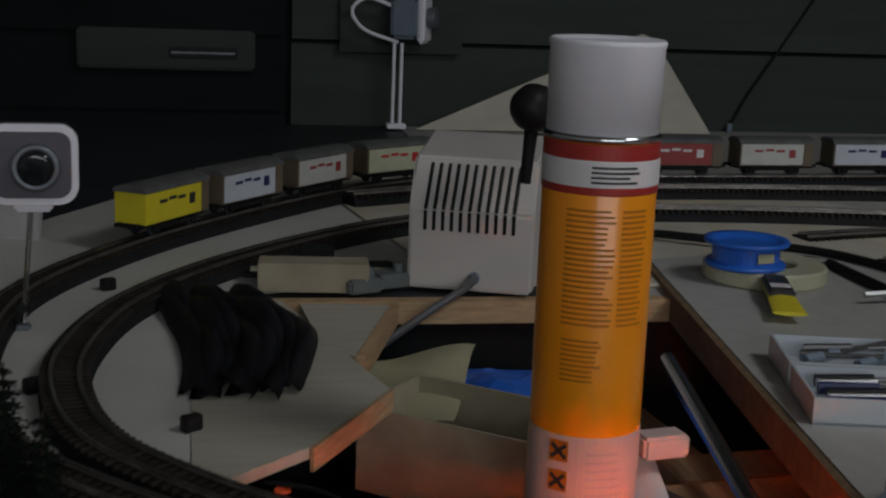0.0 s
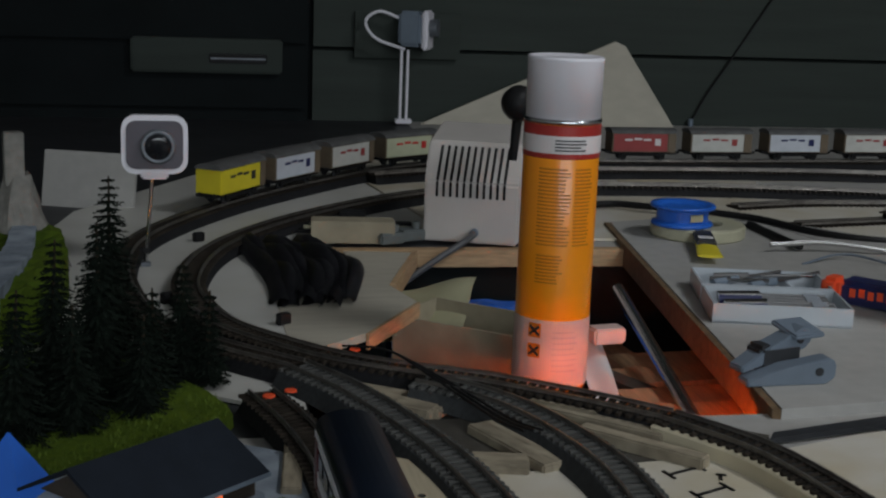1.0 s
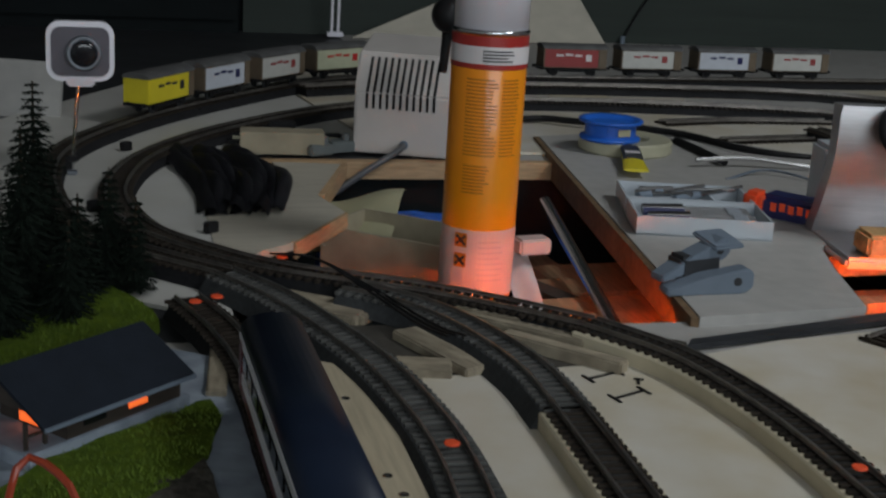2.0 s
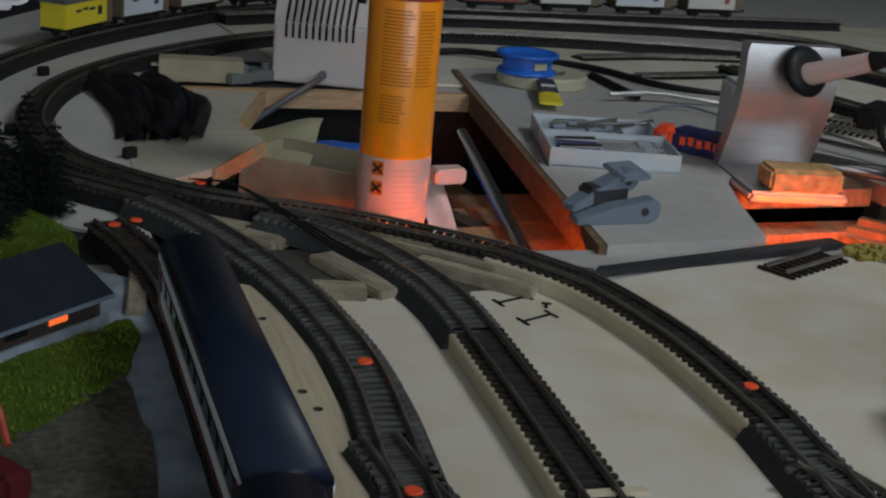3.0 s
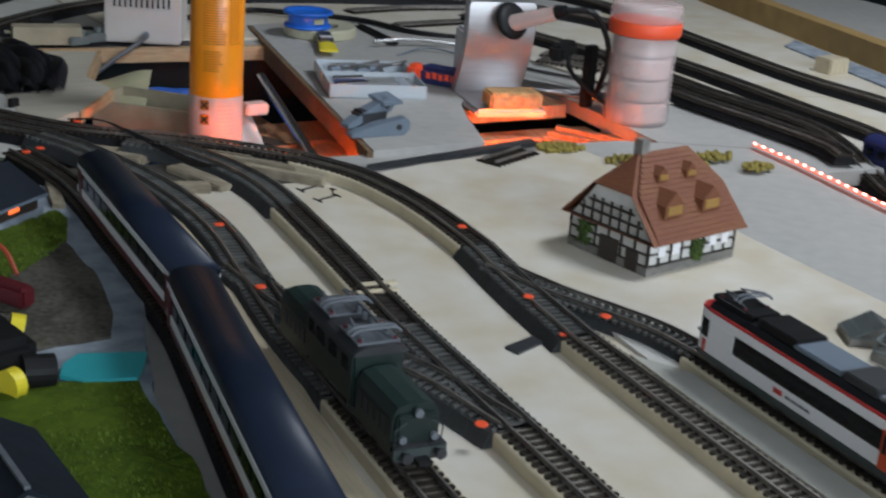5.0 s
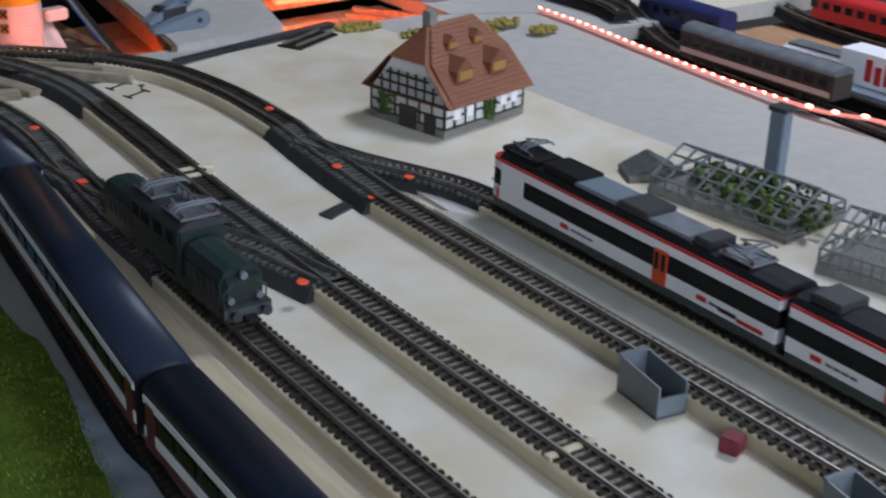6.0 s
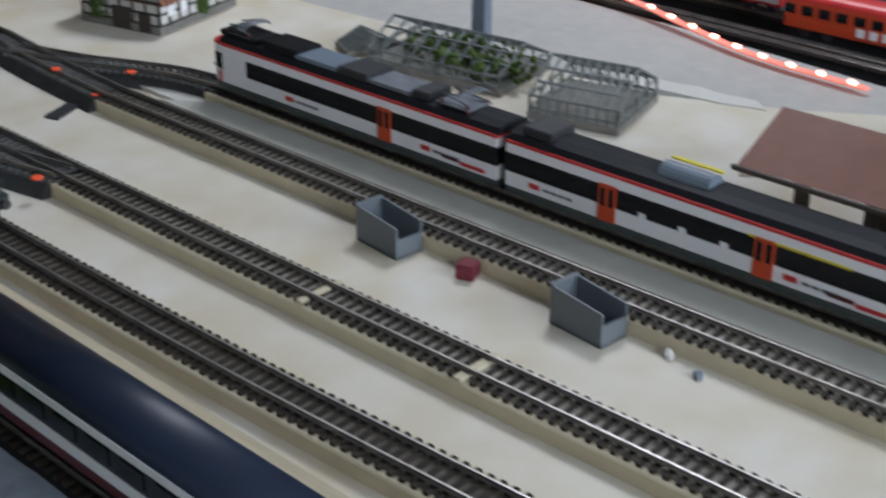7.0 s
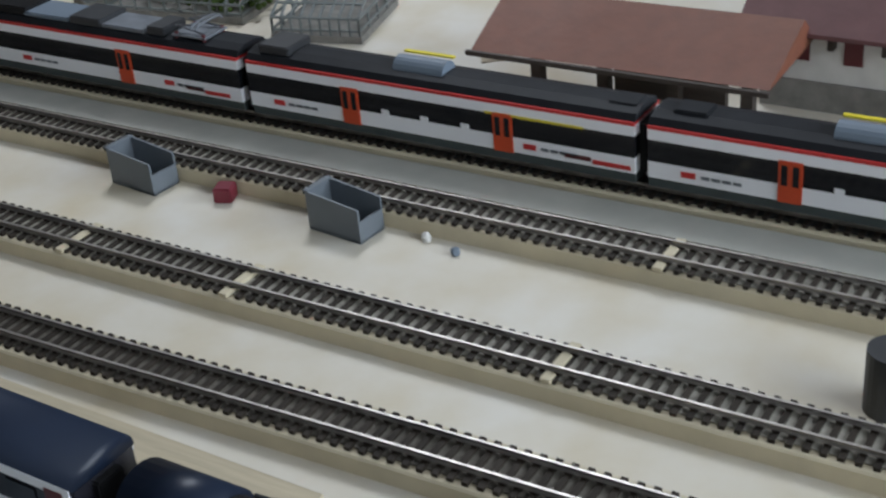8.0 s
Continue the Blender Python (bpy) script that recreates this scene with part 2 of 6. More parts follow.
def lathe(profile, n=40, at=(0, 0, 0)):
    bm = bmesh.new()
    rings = []
    for r, z in profile:
        rings.append([bm.verts.new((at[0] + r * math.cos(2 * math.pi * i / n), at[1] + r * math.sin(2 * math.pi * i / n), at[2] + z)) for i in range(n)])
    for a, b in zip(rings, rings[1:]):
        for i in range(n):
            bm.faces.new((a[i], a[(i + 1) % n], b[(i + 1) % n], b[i]))
    bm.faces.new(rings[0][::-1])
    bm.faces.new(rings[-1])
    return bm


def prism(outline, z0, z1):
    bm = bmesh.new()
    a = [bm.verts.new((x, y, z0)) for x, y in outline]
    b = [bm.verts.new((x, y, z1)) for x, y in outline]
    n = len(outline)
    bm.faces.new(a[::-1])
    bm.faces.new(b)
    for i in range(n):
        bm.faces.new((a[i], a[(i + 1) % n], b[(i + 1) % n], b[i]))
    return bm


def extrude_y(profile, y0, y1, bm=None):
    """A closed (x, z) outline drawn out along y."""
    bm = bm or bmesh.new()
    a = [bm.verts.new((x, y0, z)) for x, z in profile]
    b = [bm.verts.new((x, y1, z)) for x, z in profile]
    n = len(profile)
    bm.faces.new(a)
    bm.faces.new(b[::-1])
    for i in range(n):
        bm.faces.new((a[i], b[i], b[(i + 1) % n], a[(i + 1) % n]))
    return bm


def smooth_path(pts, step):
    """Catmull-Rom through the points, evenly spaced."""
    P = [Vector((*p, 0)) if len(p) == 2 else Vector(p) for p in pts]
    P = [2 * P[0] - P[1]] + P + [2 * P[-1] - P[-2]]
    out = []
    for i in range(1, len(P) - 2):
        for k in range(24):
            t = k / 24
            a, b, c, d = P[i - 1], P[i], P[i + 1], P[i + 2]
            out.append(0.5 * ((2 * b) + (c - a) * t + (2 * a - 5 * b + 4 * c - d) * t * t + (3 * b - a - 3 * c + d) * t ** 3))
    out.append(P[-2])
    length = [0.0]
    for a, b in zip(out, out[1:]):
        length.append(length[-1] + (b - a).length)
    n = max(2, int(length[-1] / step))
    res, j = [], 0
    for i in range(n + 1):
        s = length[-1] * i / n
        while j < len(length) - 2 and length[j + 1] < s:
            j += 1
        u = (s - length[j]) / max(1e-9, length[j + 1] - length[j])
        res.append(out[j].lerp(out[j + 1], u))
    return res


def sides(path):
    res = []
    for i, p in enumerate(path):
        d = path[min(i + 1, len(path) - 1)] - path[max(i - 1, 0)]
        d.z = 0
        d.normalize()
        res.append((d, Vector((d.y, -d.x, 0))))
    return res


def sweep(path, outline):
    """A closed (sideways, up) outline carried along the path."""
    bm = bmesh.new()
    rings = []
    for p, (d, s) in zip(path, sides(path)):
        rings.append([bm.verts.new(p + s * a + Vector((0, 0, b))) for a, b in outline])
    n = len(outline)
    for a, b in zip(rings, rings[1:]):
        for i in range(n):
            bm.faces.new((a[i], b[i], b[(i + 1) % n], a[(i + 1) % n]))
    bm.faces.new(rings[0])
    bm.faces.new(rings[-1][::-1])
    return bm


def tube(pts, r, n=8, step=0.008):
    path = smooth_path(pts, step)
    bm = bmesh.new()
    rings = []
    for i, p in enumerate(path):
        d = (path[min(i + 1, len(path) - 1)] - path[max(i - 1, 0)]).normalized()
        u = d.cross(Vector((0.13, 0.21, 0.97))).normalized()
        v = d.cross(u)
        rings.append([bm.verts.new(p + r * (u * math.cos(2 * math.pi * k / n) + v * math.sin(2 * math.pi * k / n))) for k in range(n)])
    for a, b in zip(rings, rings[1:]):
        for k in range(n):
            bm.faces.new((a[k], a[(k + 1) % n], b[(k + 1) % n], b[k]))
    bm.faces.new(rings[0][::-1])
    bm.faces.new(rings[-1])
    return bm


GAUGE, PITCH, HALF = 0.0172, 0.0075, 0.0155
BED = 0.010
SLEEPER_MESH = {}


def sleeper_mesh(mat):
    if mat.name not in SLEEPER_MESH:
        bm = Box(0, 0, 0.001, 2 * HALF, 0.0031, 0.0022)
        for s in (-1, 1):
            box(bm, s * GAUGE / 2, 0, 0.0026, 0.0040, 0.0028, 0.0010)
        me = bpy.data.meshes.new("sleeper")
        bm.to_mesh(me)
        bm.free()
        me.materials.append(mat)
        SLEEPER_MESH[mat.name] = me
    return SLEEPER_MESH[mat.name]


def track(pts, label, bed="strip", z=0.0, bed_half=None, group="layout tracks", k=1.0, inlay=None):
    """A length of model railway: bed, two rails, sleepers."""
    t = thing("railway_track", label, "railway track", group, at=(0, 0, z))
    path = smooth_path(pts, PITCH)
    w = bed_half or {"strip": 0.0180, "foam": 0.0225, "black": 0.0175, "none": 0.015}[bed]
    h = BED if bed != "none" else 0.0
    if bed == "strip":
        part("bed_strip", sweep(path, [(-w, 0), (-w, h - 0.001), (-w + 0.001, h), (w - 0.001, h), (w, h - 0.001), (w, 0)]), STRIP, t, "cream wooden bed strip")
        part("inlay", sweep(path, [(-0.0125, h - 0.001), (-0.0125, h + 0.0008), (0.0125, h + 0.0008), (0.0125, h - 0.001)]), inlay or FOAM, t, "dark layer between the sleepers")
    elif bed != "none":
        part("bed_strip", sweep(path, [(-w, 0), (-w + 0.006, h), (w - 0.006, h), (w, 0)]), FOAM if bed == "foam" else BALLAST, t, "dark grey foam track bed")
    G = GAUGE * k
    for s in (-1, 1):
        o = s * G / 2
        prof = [(-0.0014, 0.0030), (-0.0014, 0.0034), (-0.0005, 0.0038), (-0.0007, 0.0050), (-0.0007, 0.0056), (0.0007, 0.0056), (0.0007, 0.0050), (0.0005, 0.0038), (0.0014, 0.0034), (0.0014, 0.0030)]
        part("rail", sweep(path, [(o + a, h + b) for a, b in prof]), RAIL, t)
    for p, (d, s) in zip(path, sides(path)):
        ob = new("sleeper", sleeper_mesh(SLEEPER_G if bed == "foam" else SLEEPER))
        ob.parent = t
        ob.matrix_basis = Matrix.Translation((p.x, p.y, h + p.z)) @ pose(0, 0, 0, 0, 0, math.degrees(math.atan2(d.y, d.x)) - 90) @ Matrix.Diagonal((k, 1, 1, 1))
    return t


TOP = BED + 0.0056


# ---- the room ----
def structure(name, bm, mat, label, category):
    return tagged(part(name, bm, mat), label, category, kind="structure")


structure("floor", Box(0.4, -0.7, -0.86, 4.6, 5.2, 0.06), FLOORM, "dark brown wooden floor of the hobby room", "floor")
structure("ceiling", Box(0.4, -0.7, 1.53, 4.6, 5.2, 0.06), CEIL, "plain grey ceiling above the layout", "ceiling")
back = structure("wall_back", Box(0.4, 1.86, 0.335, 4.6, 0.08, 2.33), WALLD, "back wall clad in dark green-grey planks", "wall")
for i, (z0, z1) in enumerate(((-0.03, 0.13), (0.134, 0.30), (0.304, 0.47), (0.474, 0.64), (0.644, 0.81), (0.814, 0.98))):
    for x0, x1 in ((-0.075, 1.3), (1.302, 2.66)):
        bm = bmesh.new()
        a = [(1.822, z0), (1.796, z0), (1.806, z1 - 0.004), (1.822, z1)]
        vs = [[bm.verts.new((x, y, z)) for y, z in a] for x in (x0, x1)]
        bm.faces.new(vs[0])
        bm.faces.new(vs[1][::-1])
        for k in range(4):
            bm.faces.new((vs[0][k], vs[1][k], vs[1][(k + 1) % 4], vs[0][(k + 1) % 4]))
        part("plank", bm, WALLM, back)
# out of view; its pale colour is added as a reflector for the left-facing sides
structure("wall_left", Box(-1.86, -0.8, 0.335, 0.08, 5.24, 2.33), BOUNCEWALL, "unseen side wall, made pale to bounce light onto the trains", "wall")
structure("wall_right", Box(2.66, -0.8, 0.335, 0.08, 5.24, 2.33), CEIL, "grey side wall of the room", "wall")
bm = bmesh.new()
for cx, sx, cz, sz in ((-1.35, 1.1, 0.335, 2.33), (2.35, 0.7, 0.335, 2.33), (0.6, 2.8, -0.215, 1.23), (0.6, 2.8, 1.45, 0.10)):
    box(bm, cx, -3.26, cz, sx, 0.08, sz)
structure("wall_front", bm, CEIL, "wall with a wide window opening that lets in daylight", "wall")
win = tagged(part("window_1", Box(0.6, -3.26, 0.385, 2.8, 0.12, 0.03), WHITE_PL), "wide white-framed window in the wall", "window", kind="structure")
for x in (-0.78, 0.6, 1.98):
    part("window_frame", Box(x, -3.26, 0.90, 0.04, 0.05, 0.99), WHITE_PL, win)
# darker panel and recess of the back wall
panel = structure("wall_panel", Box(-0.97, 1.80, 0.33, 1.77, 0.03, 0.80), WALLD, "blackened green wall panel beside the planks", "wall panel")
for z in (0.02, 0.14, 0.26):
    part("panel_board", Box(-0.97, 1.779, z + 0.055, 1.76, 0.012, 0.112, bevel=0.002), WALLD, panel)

# ---- the layout's boards ----
table = thing("layout_table", "large board table that carries the model railway", "table", kind="structure")
part("front_board", prism([(-1.0, -2.1), (0.48, -2.1), (0.505, -1.0), (0.538, -0.65), (0.552, -0.40), (0.562, -0.25), (0.578, -0.10), (0.572, 0.04), (0.42, 0.105), (-0.23, 0.105), (-0.23, 0.085), (-1.0, 0.085)], -0.022, -0.004), GREY_BOARD, table, "grey chipboard base")
# left_board and the left half of back_board are near-black, the rest grey
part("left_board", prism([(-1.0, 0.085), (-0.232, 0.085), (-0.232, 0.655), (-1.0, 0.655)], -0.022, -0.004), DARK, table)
part("back_board", prism([(0.10, 0.657), (1.6, 0.657), (1.6, 1.815), (0.10, 1.815)], -0.022, -0.004), GREY_BOARD, table)
part("back_board", prism([(-1.0, 0.657), (0.10, 0.657), (0.10, 1.815), (-1.0, 1.815)], -0.022, -0.004), DARK, table, "near-black left half of the chipboard base")
part("right_board", prism([(0.46, 0.092), (0.574, 0.043), (0.580, -0.06), (1.6, -0.06), (1.6, 0.655), (0.46, 0.655)], -0.022, -0.004), GREY_BOARD, table)
for x, y in ((-0.9, -2.0), (1.5, -2.0), (-0.9, 1.7), (1.5, 1.7)):
    part("leg", Box(x, y, -0.426, 0.06, 0.06, 0.807), PINE, table)
structure("cream_board", prism([(-0.225, -1.75), (0.48, -1.75), (0.490, -0.95), (0.410, -0.83), (0.354, -0.71), (0.350, -0.60), (0.353, -0.45), (0.343, -0.33), (0.338, -0.20), (0.350, 0.0), (0.338, 0.065), (0.30, 0.078), (0.135, 0.05), (0.055, 0.022), (-0.128, 0.0), (-0.175, -0.02), (-0.215, -0.05)], -0.003, 0.0), CREAM, "cream painted board under the station tracks", "board")
# thin dark brown sheet on top of the grey front board
structure("curve_base", prism([(-0.230, 0.103), (-0.230, -0.020), (-0.190, -0.004), (-0.128, 0.003), (0.055, 0.025), (0.060, 0.041), (0.068, 0.054), (0.0, 0.103)], -0.0035, -0.0008), CURVE_BASE, "dark brown base board under the curved tracks", "board")
structure("back_cream_board", prism([(-0.015, 0.70), (0.20, 0.69), (0.50, 0.62), (0.585, 0.25), (1.09, 0.25), (1.2, 0.9), (1.2, 1.28), (-0.10, 1.28)], -0.003, 0.0), CREAM, "cream board under the far loop of track", "board")
structure("loop_board", prism([(-0.47, 0.28), (-0.235, 0.12), (-0.235, 0.656), (-0.10, 0.70), (-0.02, 0.705), (-0.105, 1.28), (-0.30, 1.12), (-0.44, 0.85), (-0.49, 0.55)], -0.003, 0.0), WHITE_BOARD, "pale grey board under the left-hand loop", "board")
structure("right_cream_board", prism([(0.60, 0.248), (0.640, 0.05), (0.70, -0.055), (1.07, -0.056), (1.09, 0.248)], -0.003, 0.0), CREAM, "cream board beside the far sidings", "board")
structure("grey_edge_strip", prism([(0.062, 0.040), (0.07, 0.052), (0.296, 0.112), (0.30, 0.098)], -0.002, 0.002), DARK, "dark grey strip along the board's edge", "strip")

# opening between the boards: joists, floor of the opening, clutter
pit = thing("table_opening", "opening in the table with rough boards glowing orange", "opening", kind="structure")
part("pit_floor", Box(0.16, 0.22, -0.145, 0.80, 0.30, 0.01), RUSTBOARD, pit)
# rear floor half and walls carry the opening's shade as a near-black colour
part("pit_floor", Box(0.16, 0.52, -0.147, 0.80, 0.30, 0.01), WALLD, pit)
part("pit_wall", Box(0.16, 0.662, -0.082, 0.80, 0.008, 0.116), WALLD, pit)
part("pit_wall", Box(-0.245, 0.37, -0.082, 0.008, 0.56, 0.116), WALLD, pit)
part("edge_board", Box(0.11, 0.655, -0.0125, 0.62, 0.014, 0.019), PLY_EDGE, pit, "orange-brown plywood edge")
for x, y, a, l in ((0.13, 0.50, 96, 0.26), (0.130, 0.205, 4, 0.15), (0.120, 0.262, 5, 0.17), (0.130, 0.345, 6, 0.18), (0.150, 0.41, 5, 0.15), (0.36, 0.150, 2, 0.20)):
    part("rough_board", Box(x, y, -0.042 - 0.10 * max(0, y - 0.205) if a < 90 else -0.100, l, 0.044, 0.014, a), RUSTBOARD, pit)
for i in range(4):
    part("rough_board", Box(0.415 + 0.013 * i, 0.165 + 0.004 * i, -0.042 + 0.006 * i, 0.010, 0.15, 0.008, 38), RUSTBOARD, pit)
part("stand_board", Box(0.360, 0.312, -0.0125, 0.16, 0.085, 0.017, 4), RUSTBOARD, pit)
for y, z in ((0.238, -0.036), (0.196, -0.044)):
    part("rough_board", Box(0.355, y, z, 0.22, 0.034, 0.012, 3), RUSTBOARD, pit)
led = thing("under_table_light", "orange LED tape that lights the table opening from below", "led strip", at=(0, 0, 0))
part("led_tape", Box(0.175, 0.1065, -0.0188, 0.46, 0.002, 0.006), LEDORANGE, led)
# unseen ledge added to stop the tape's light from reaching high up
part("tape_light_shield", Box(0.150, 0.1130, -0.0135, 0.51, 0.015, 0.0015), DARK, led)

# diagonal grey board with the tools, loose plywood offcut
structure("tool_board", prism([(0.094, 0.092), (0.236, 0.108), (0.262, 0.20), (0.286, 0.27), (0.42, 0.44), (0.49, 0.66), (0.36, 0.82), (0.183, 0.770)], -0.004, 0.004), GREY_BOARD, "grey board laid across the opening as a tool rest", "board")
structure("tool_board_edge", prism([(0.088, 0.094), (0.0935, 0.092), (0.1825, 0.771), (0.177, 0.773)], -0.022, 0.003), RAW_EDGE, "brown raw edge of the tool board", "trim")
ply = thing("plywood_offcut", "loose plywood offcut with a pale orange sawn edge", "plywood", at=(0, 0, 0))
part("sheet", prism([(-0.235, 0.635), (-0.166, 0.642), (-0.111, 0.413), (-0.170, 0.312), (-0.235, 0.25)], -0.006, 0.001), PLY, ply)
part("sawn_edge", prism([(-0.1105, 0.411), (-0.1085, 0.4095), (-0.168, 0.309), (-0.170, 0.3105)], -0.013, 0.0012), PLY_EDGE, ply)
ply2 = thing("plywood_block", "plywood piece beneath the transformer", "plywood", at=(0, 0, 0))
part("sheet", prism([(-0.150, 0.652), (-0.078, 0.640), (-0.122, 0.500), (-0.142, 0.52)], -0.020, -0.004), PLY, ply2)
part("sawn_edge", prism([(-0.077, 0.641), (-0.070, 0.646), (-0.116, 0.498), (-0.122, 0.499)], -0.021, -0.003), PLY_EDGE, ply2)

# ---- tracks ----
X1, X2, X3, X4, XC = -0.160, -0.0745, 0.040, 0.112, -0.252
track([(X1, -0.46), (X1 - 0.002, -0.8), (-0.154, -1.1), (-0.148, -1.45)], "brown model railway track on a cream bed strip", inlay=INLAY_A)
track([(X2, -0.535), (X2, -0.80), (-0.073, -1.10), (-0.072, -1.45)], "brown model railway track with pale joint pads", inlay=INLAY_B)
track([(X3, -0.42), (X3, -0.80), (X3, -1.1), (X3, -1.45)], "brown model railway track behind two plastic bins", bed_half=0.0158, inlay=INLAY_B)
track([(0.112, -0.47), (X4, -0.6), (X4, -1.0), (X4, -1.45)], "brown model railway track under the white commuter train")
track([(-0.266, 0.13), (-0.246, 0.06), (-0.234, -0.02), (-0.2295, -0.15), (-0.2265, -0.30), (-0.2335, -0.40), (-0.2570, -0.64), (-0.266, -0.80), (-0.267, -1.1), (-0.262, -1.4)], "dark track under the blue-black coaches", bed="black")
# second track: strip bed first, then foam up to the left-hand curve
track([(X2, -0.36), (-0.071, -0.28), (-0.067, -0.18), (-0.0645, -0.085)], "track with dark inlay on a cream strip", inlay=FOAM)
track([(-0.0645, -0.085), (-0.0655, -0.03), (-0.074, 0.02), (-0.092, 0.075), (-0.118, 0.118), (-0.152, 0.150)], "curved track with a row of pale sleepers", bed="foam")
track([(X2, -0.535), (X2, -0.45), (X2, -0.36)], "turnout track with dark bed", bed="foam")
# first track up to the left-hand curve
track([(X1, -0.46), (-0.160, -0.36), (-0.153, -0.25), (-0.146, -0.154), (-0.149, -0.079), (-0.164, 0.011), (-0.200, 0.121), (-0.236, 0.19)], "curved track sweeping towards the trees", bed="foam")
track([(-0.158, -0.22), (-0.148, -0.30), (-0.122, -0.385), (-0.094, -0.46), (-0.078, -0.53)], "crossover track between two station tracks", bed="foam")
# third track, along the board's edge, to the inner loop
track([(X3, -0.42), (0.047, -0.32), (0.058, -0.22)], "turnout track with dark bed and orange dots", bed="foam")
track([(0.058, -0.22), (0.058, -0.13), (0.050, -0.06), (0.034, 0.0), (-0.002, 0.060)], "track on a cream strip at the board's edge", bed="strip", bed_half=0.018)
track([(-0.002, 0.060), (-0.047, 0.102), (-0.102, 0.145), (-0.152, 0.172), (-0.202, 0.205), (-0.243, 0.248), (-0.283, 0.305), (-0.305, 0.375), (-0.311, 0.466), (-0.285, 0.591), (-0.222, 0.710), (-0.128, 0.824), (-0.026, 0.911), (0.10, 0.97), (0.26, 0.985), (0.463, 0.968), (0.656, 0.918), (0.76, 0.80), (0.80, 0.70)], "inner loop of dark track curving to the back", bed="black", bed_half=0.016)
track([(0.047, -0.27), (0.066, -0.335), (0.087, -0.383), (0.104, -0.425), (0.112, -0.47)], "branch track leading to the commuter train", bed="foam", bed_half=0.016)
# outer loop
track([(-0.236, 0.19), (-0.290, 0.245), (-0.331, 0.300), (-0.360, 0.390), (-0.374, 0.515), (-0.362, 0.634), (-0.311, 0.760), (-0.230, 0.892), (-0.102, 1.053), (-0.03, 1.12), (0.06, 1.17), (0.20, 1.20), (0.40, 1.205), (0.73, 1.225), (1.0, 1.24)], "outer loop of track carrying the goods wagons", bed="black", bed_half=0.0155, k=0.9)
track([(-0.063, 1.06), (0.05, 1.10), (0.30, 1.12), (0.50, 1.12), (0.70, 1.10), (0.83, 1.02), (0.885, 0.85), (0.87, 0.6), (0.86, 0.33), (0.88, 0.16), (0.89, 0.0, -0.004), (0.895, -0.15, -0.032), (0.90, -0.7, -0.034)], "far track curving along the layout's edge", bed="black", bed_half=0.0150)
track([(0.56, 0.80), (0.60, 0.604), (0.640, 0.454), (0.650, 0.258), (0.672, 0.049, -0.001), (0.640, -0.12, -0.030), (0.624, -0.30, -0.034), (0.615, -0.8, -0.034), (0.60, -1.2, -0.034)], "siding track at the layout's far edge", bed="black", bed_half=0.0150)
track([(0.715, 0.50), (0.727, 0.376), (0.731, 0.174), (0.735, -0.01, -0.004), (0.700, -0.15, -0.032), (0.682, -0.3, -0.034), (0.690, -0.7, -0.034), (0.66, -1.2, -0.034)], "siding track behind the LED tape", bed="black", bed_half=0.0150)
track([(0.600, 0.36), (0.606, 0.22), (0.624, 0.10), (0.632, 0.0), (0.62, -0.05)], "siding track beside the LED tape", bed="black", bed_half=0.0150)
# loose lengths of track lying on the back board
track([(0.386, 0.880), (0.50, 0.905), (0.640, 0.905)], "loose length of flexible track on the cream board", bed="none", z=0.0005)
track([(0.419, 0.762), (0.550, 0.787)], "short loose piece of track", bed="none", z=0.0005)
track([(0.203, 0.034), (0.268, 0.068)], "short loose piece of brown track", bed="none", z=0.0005)


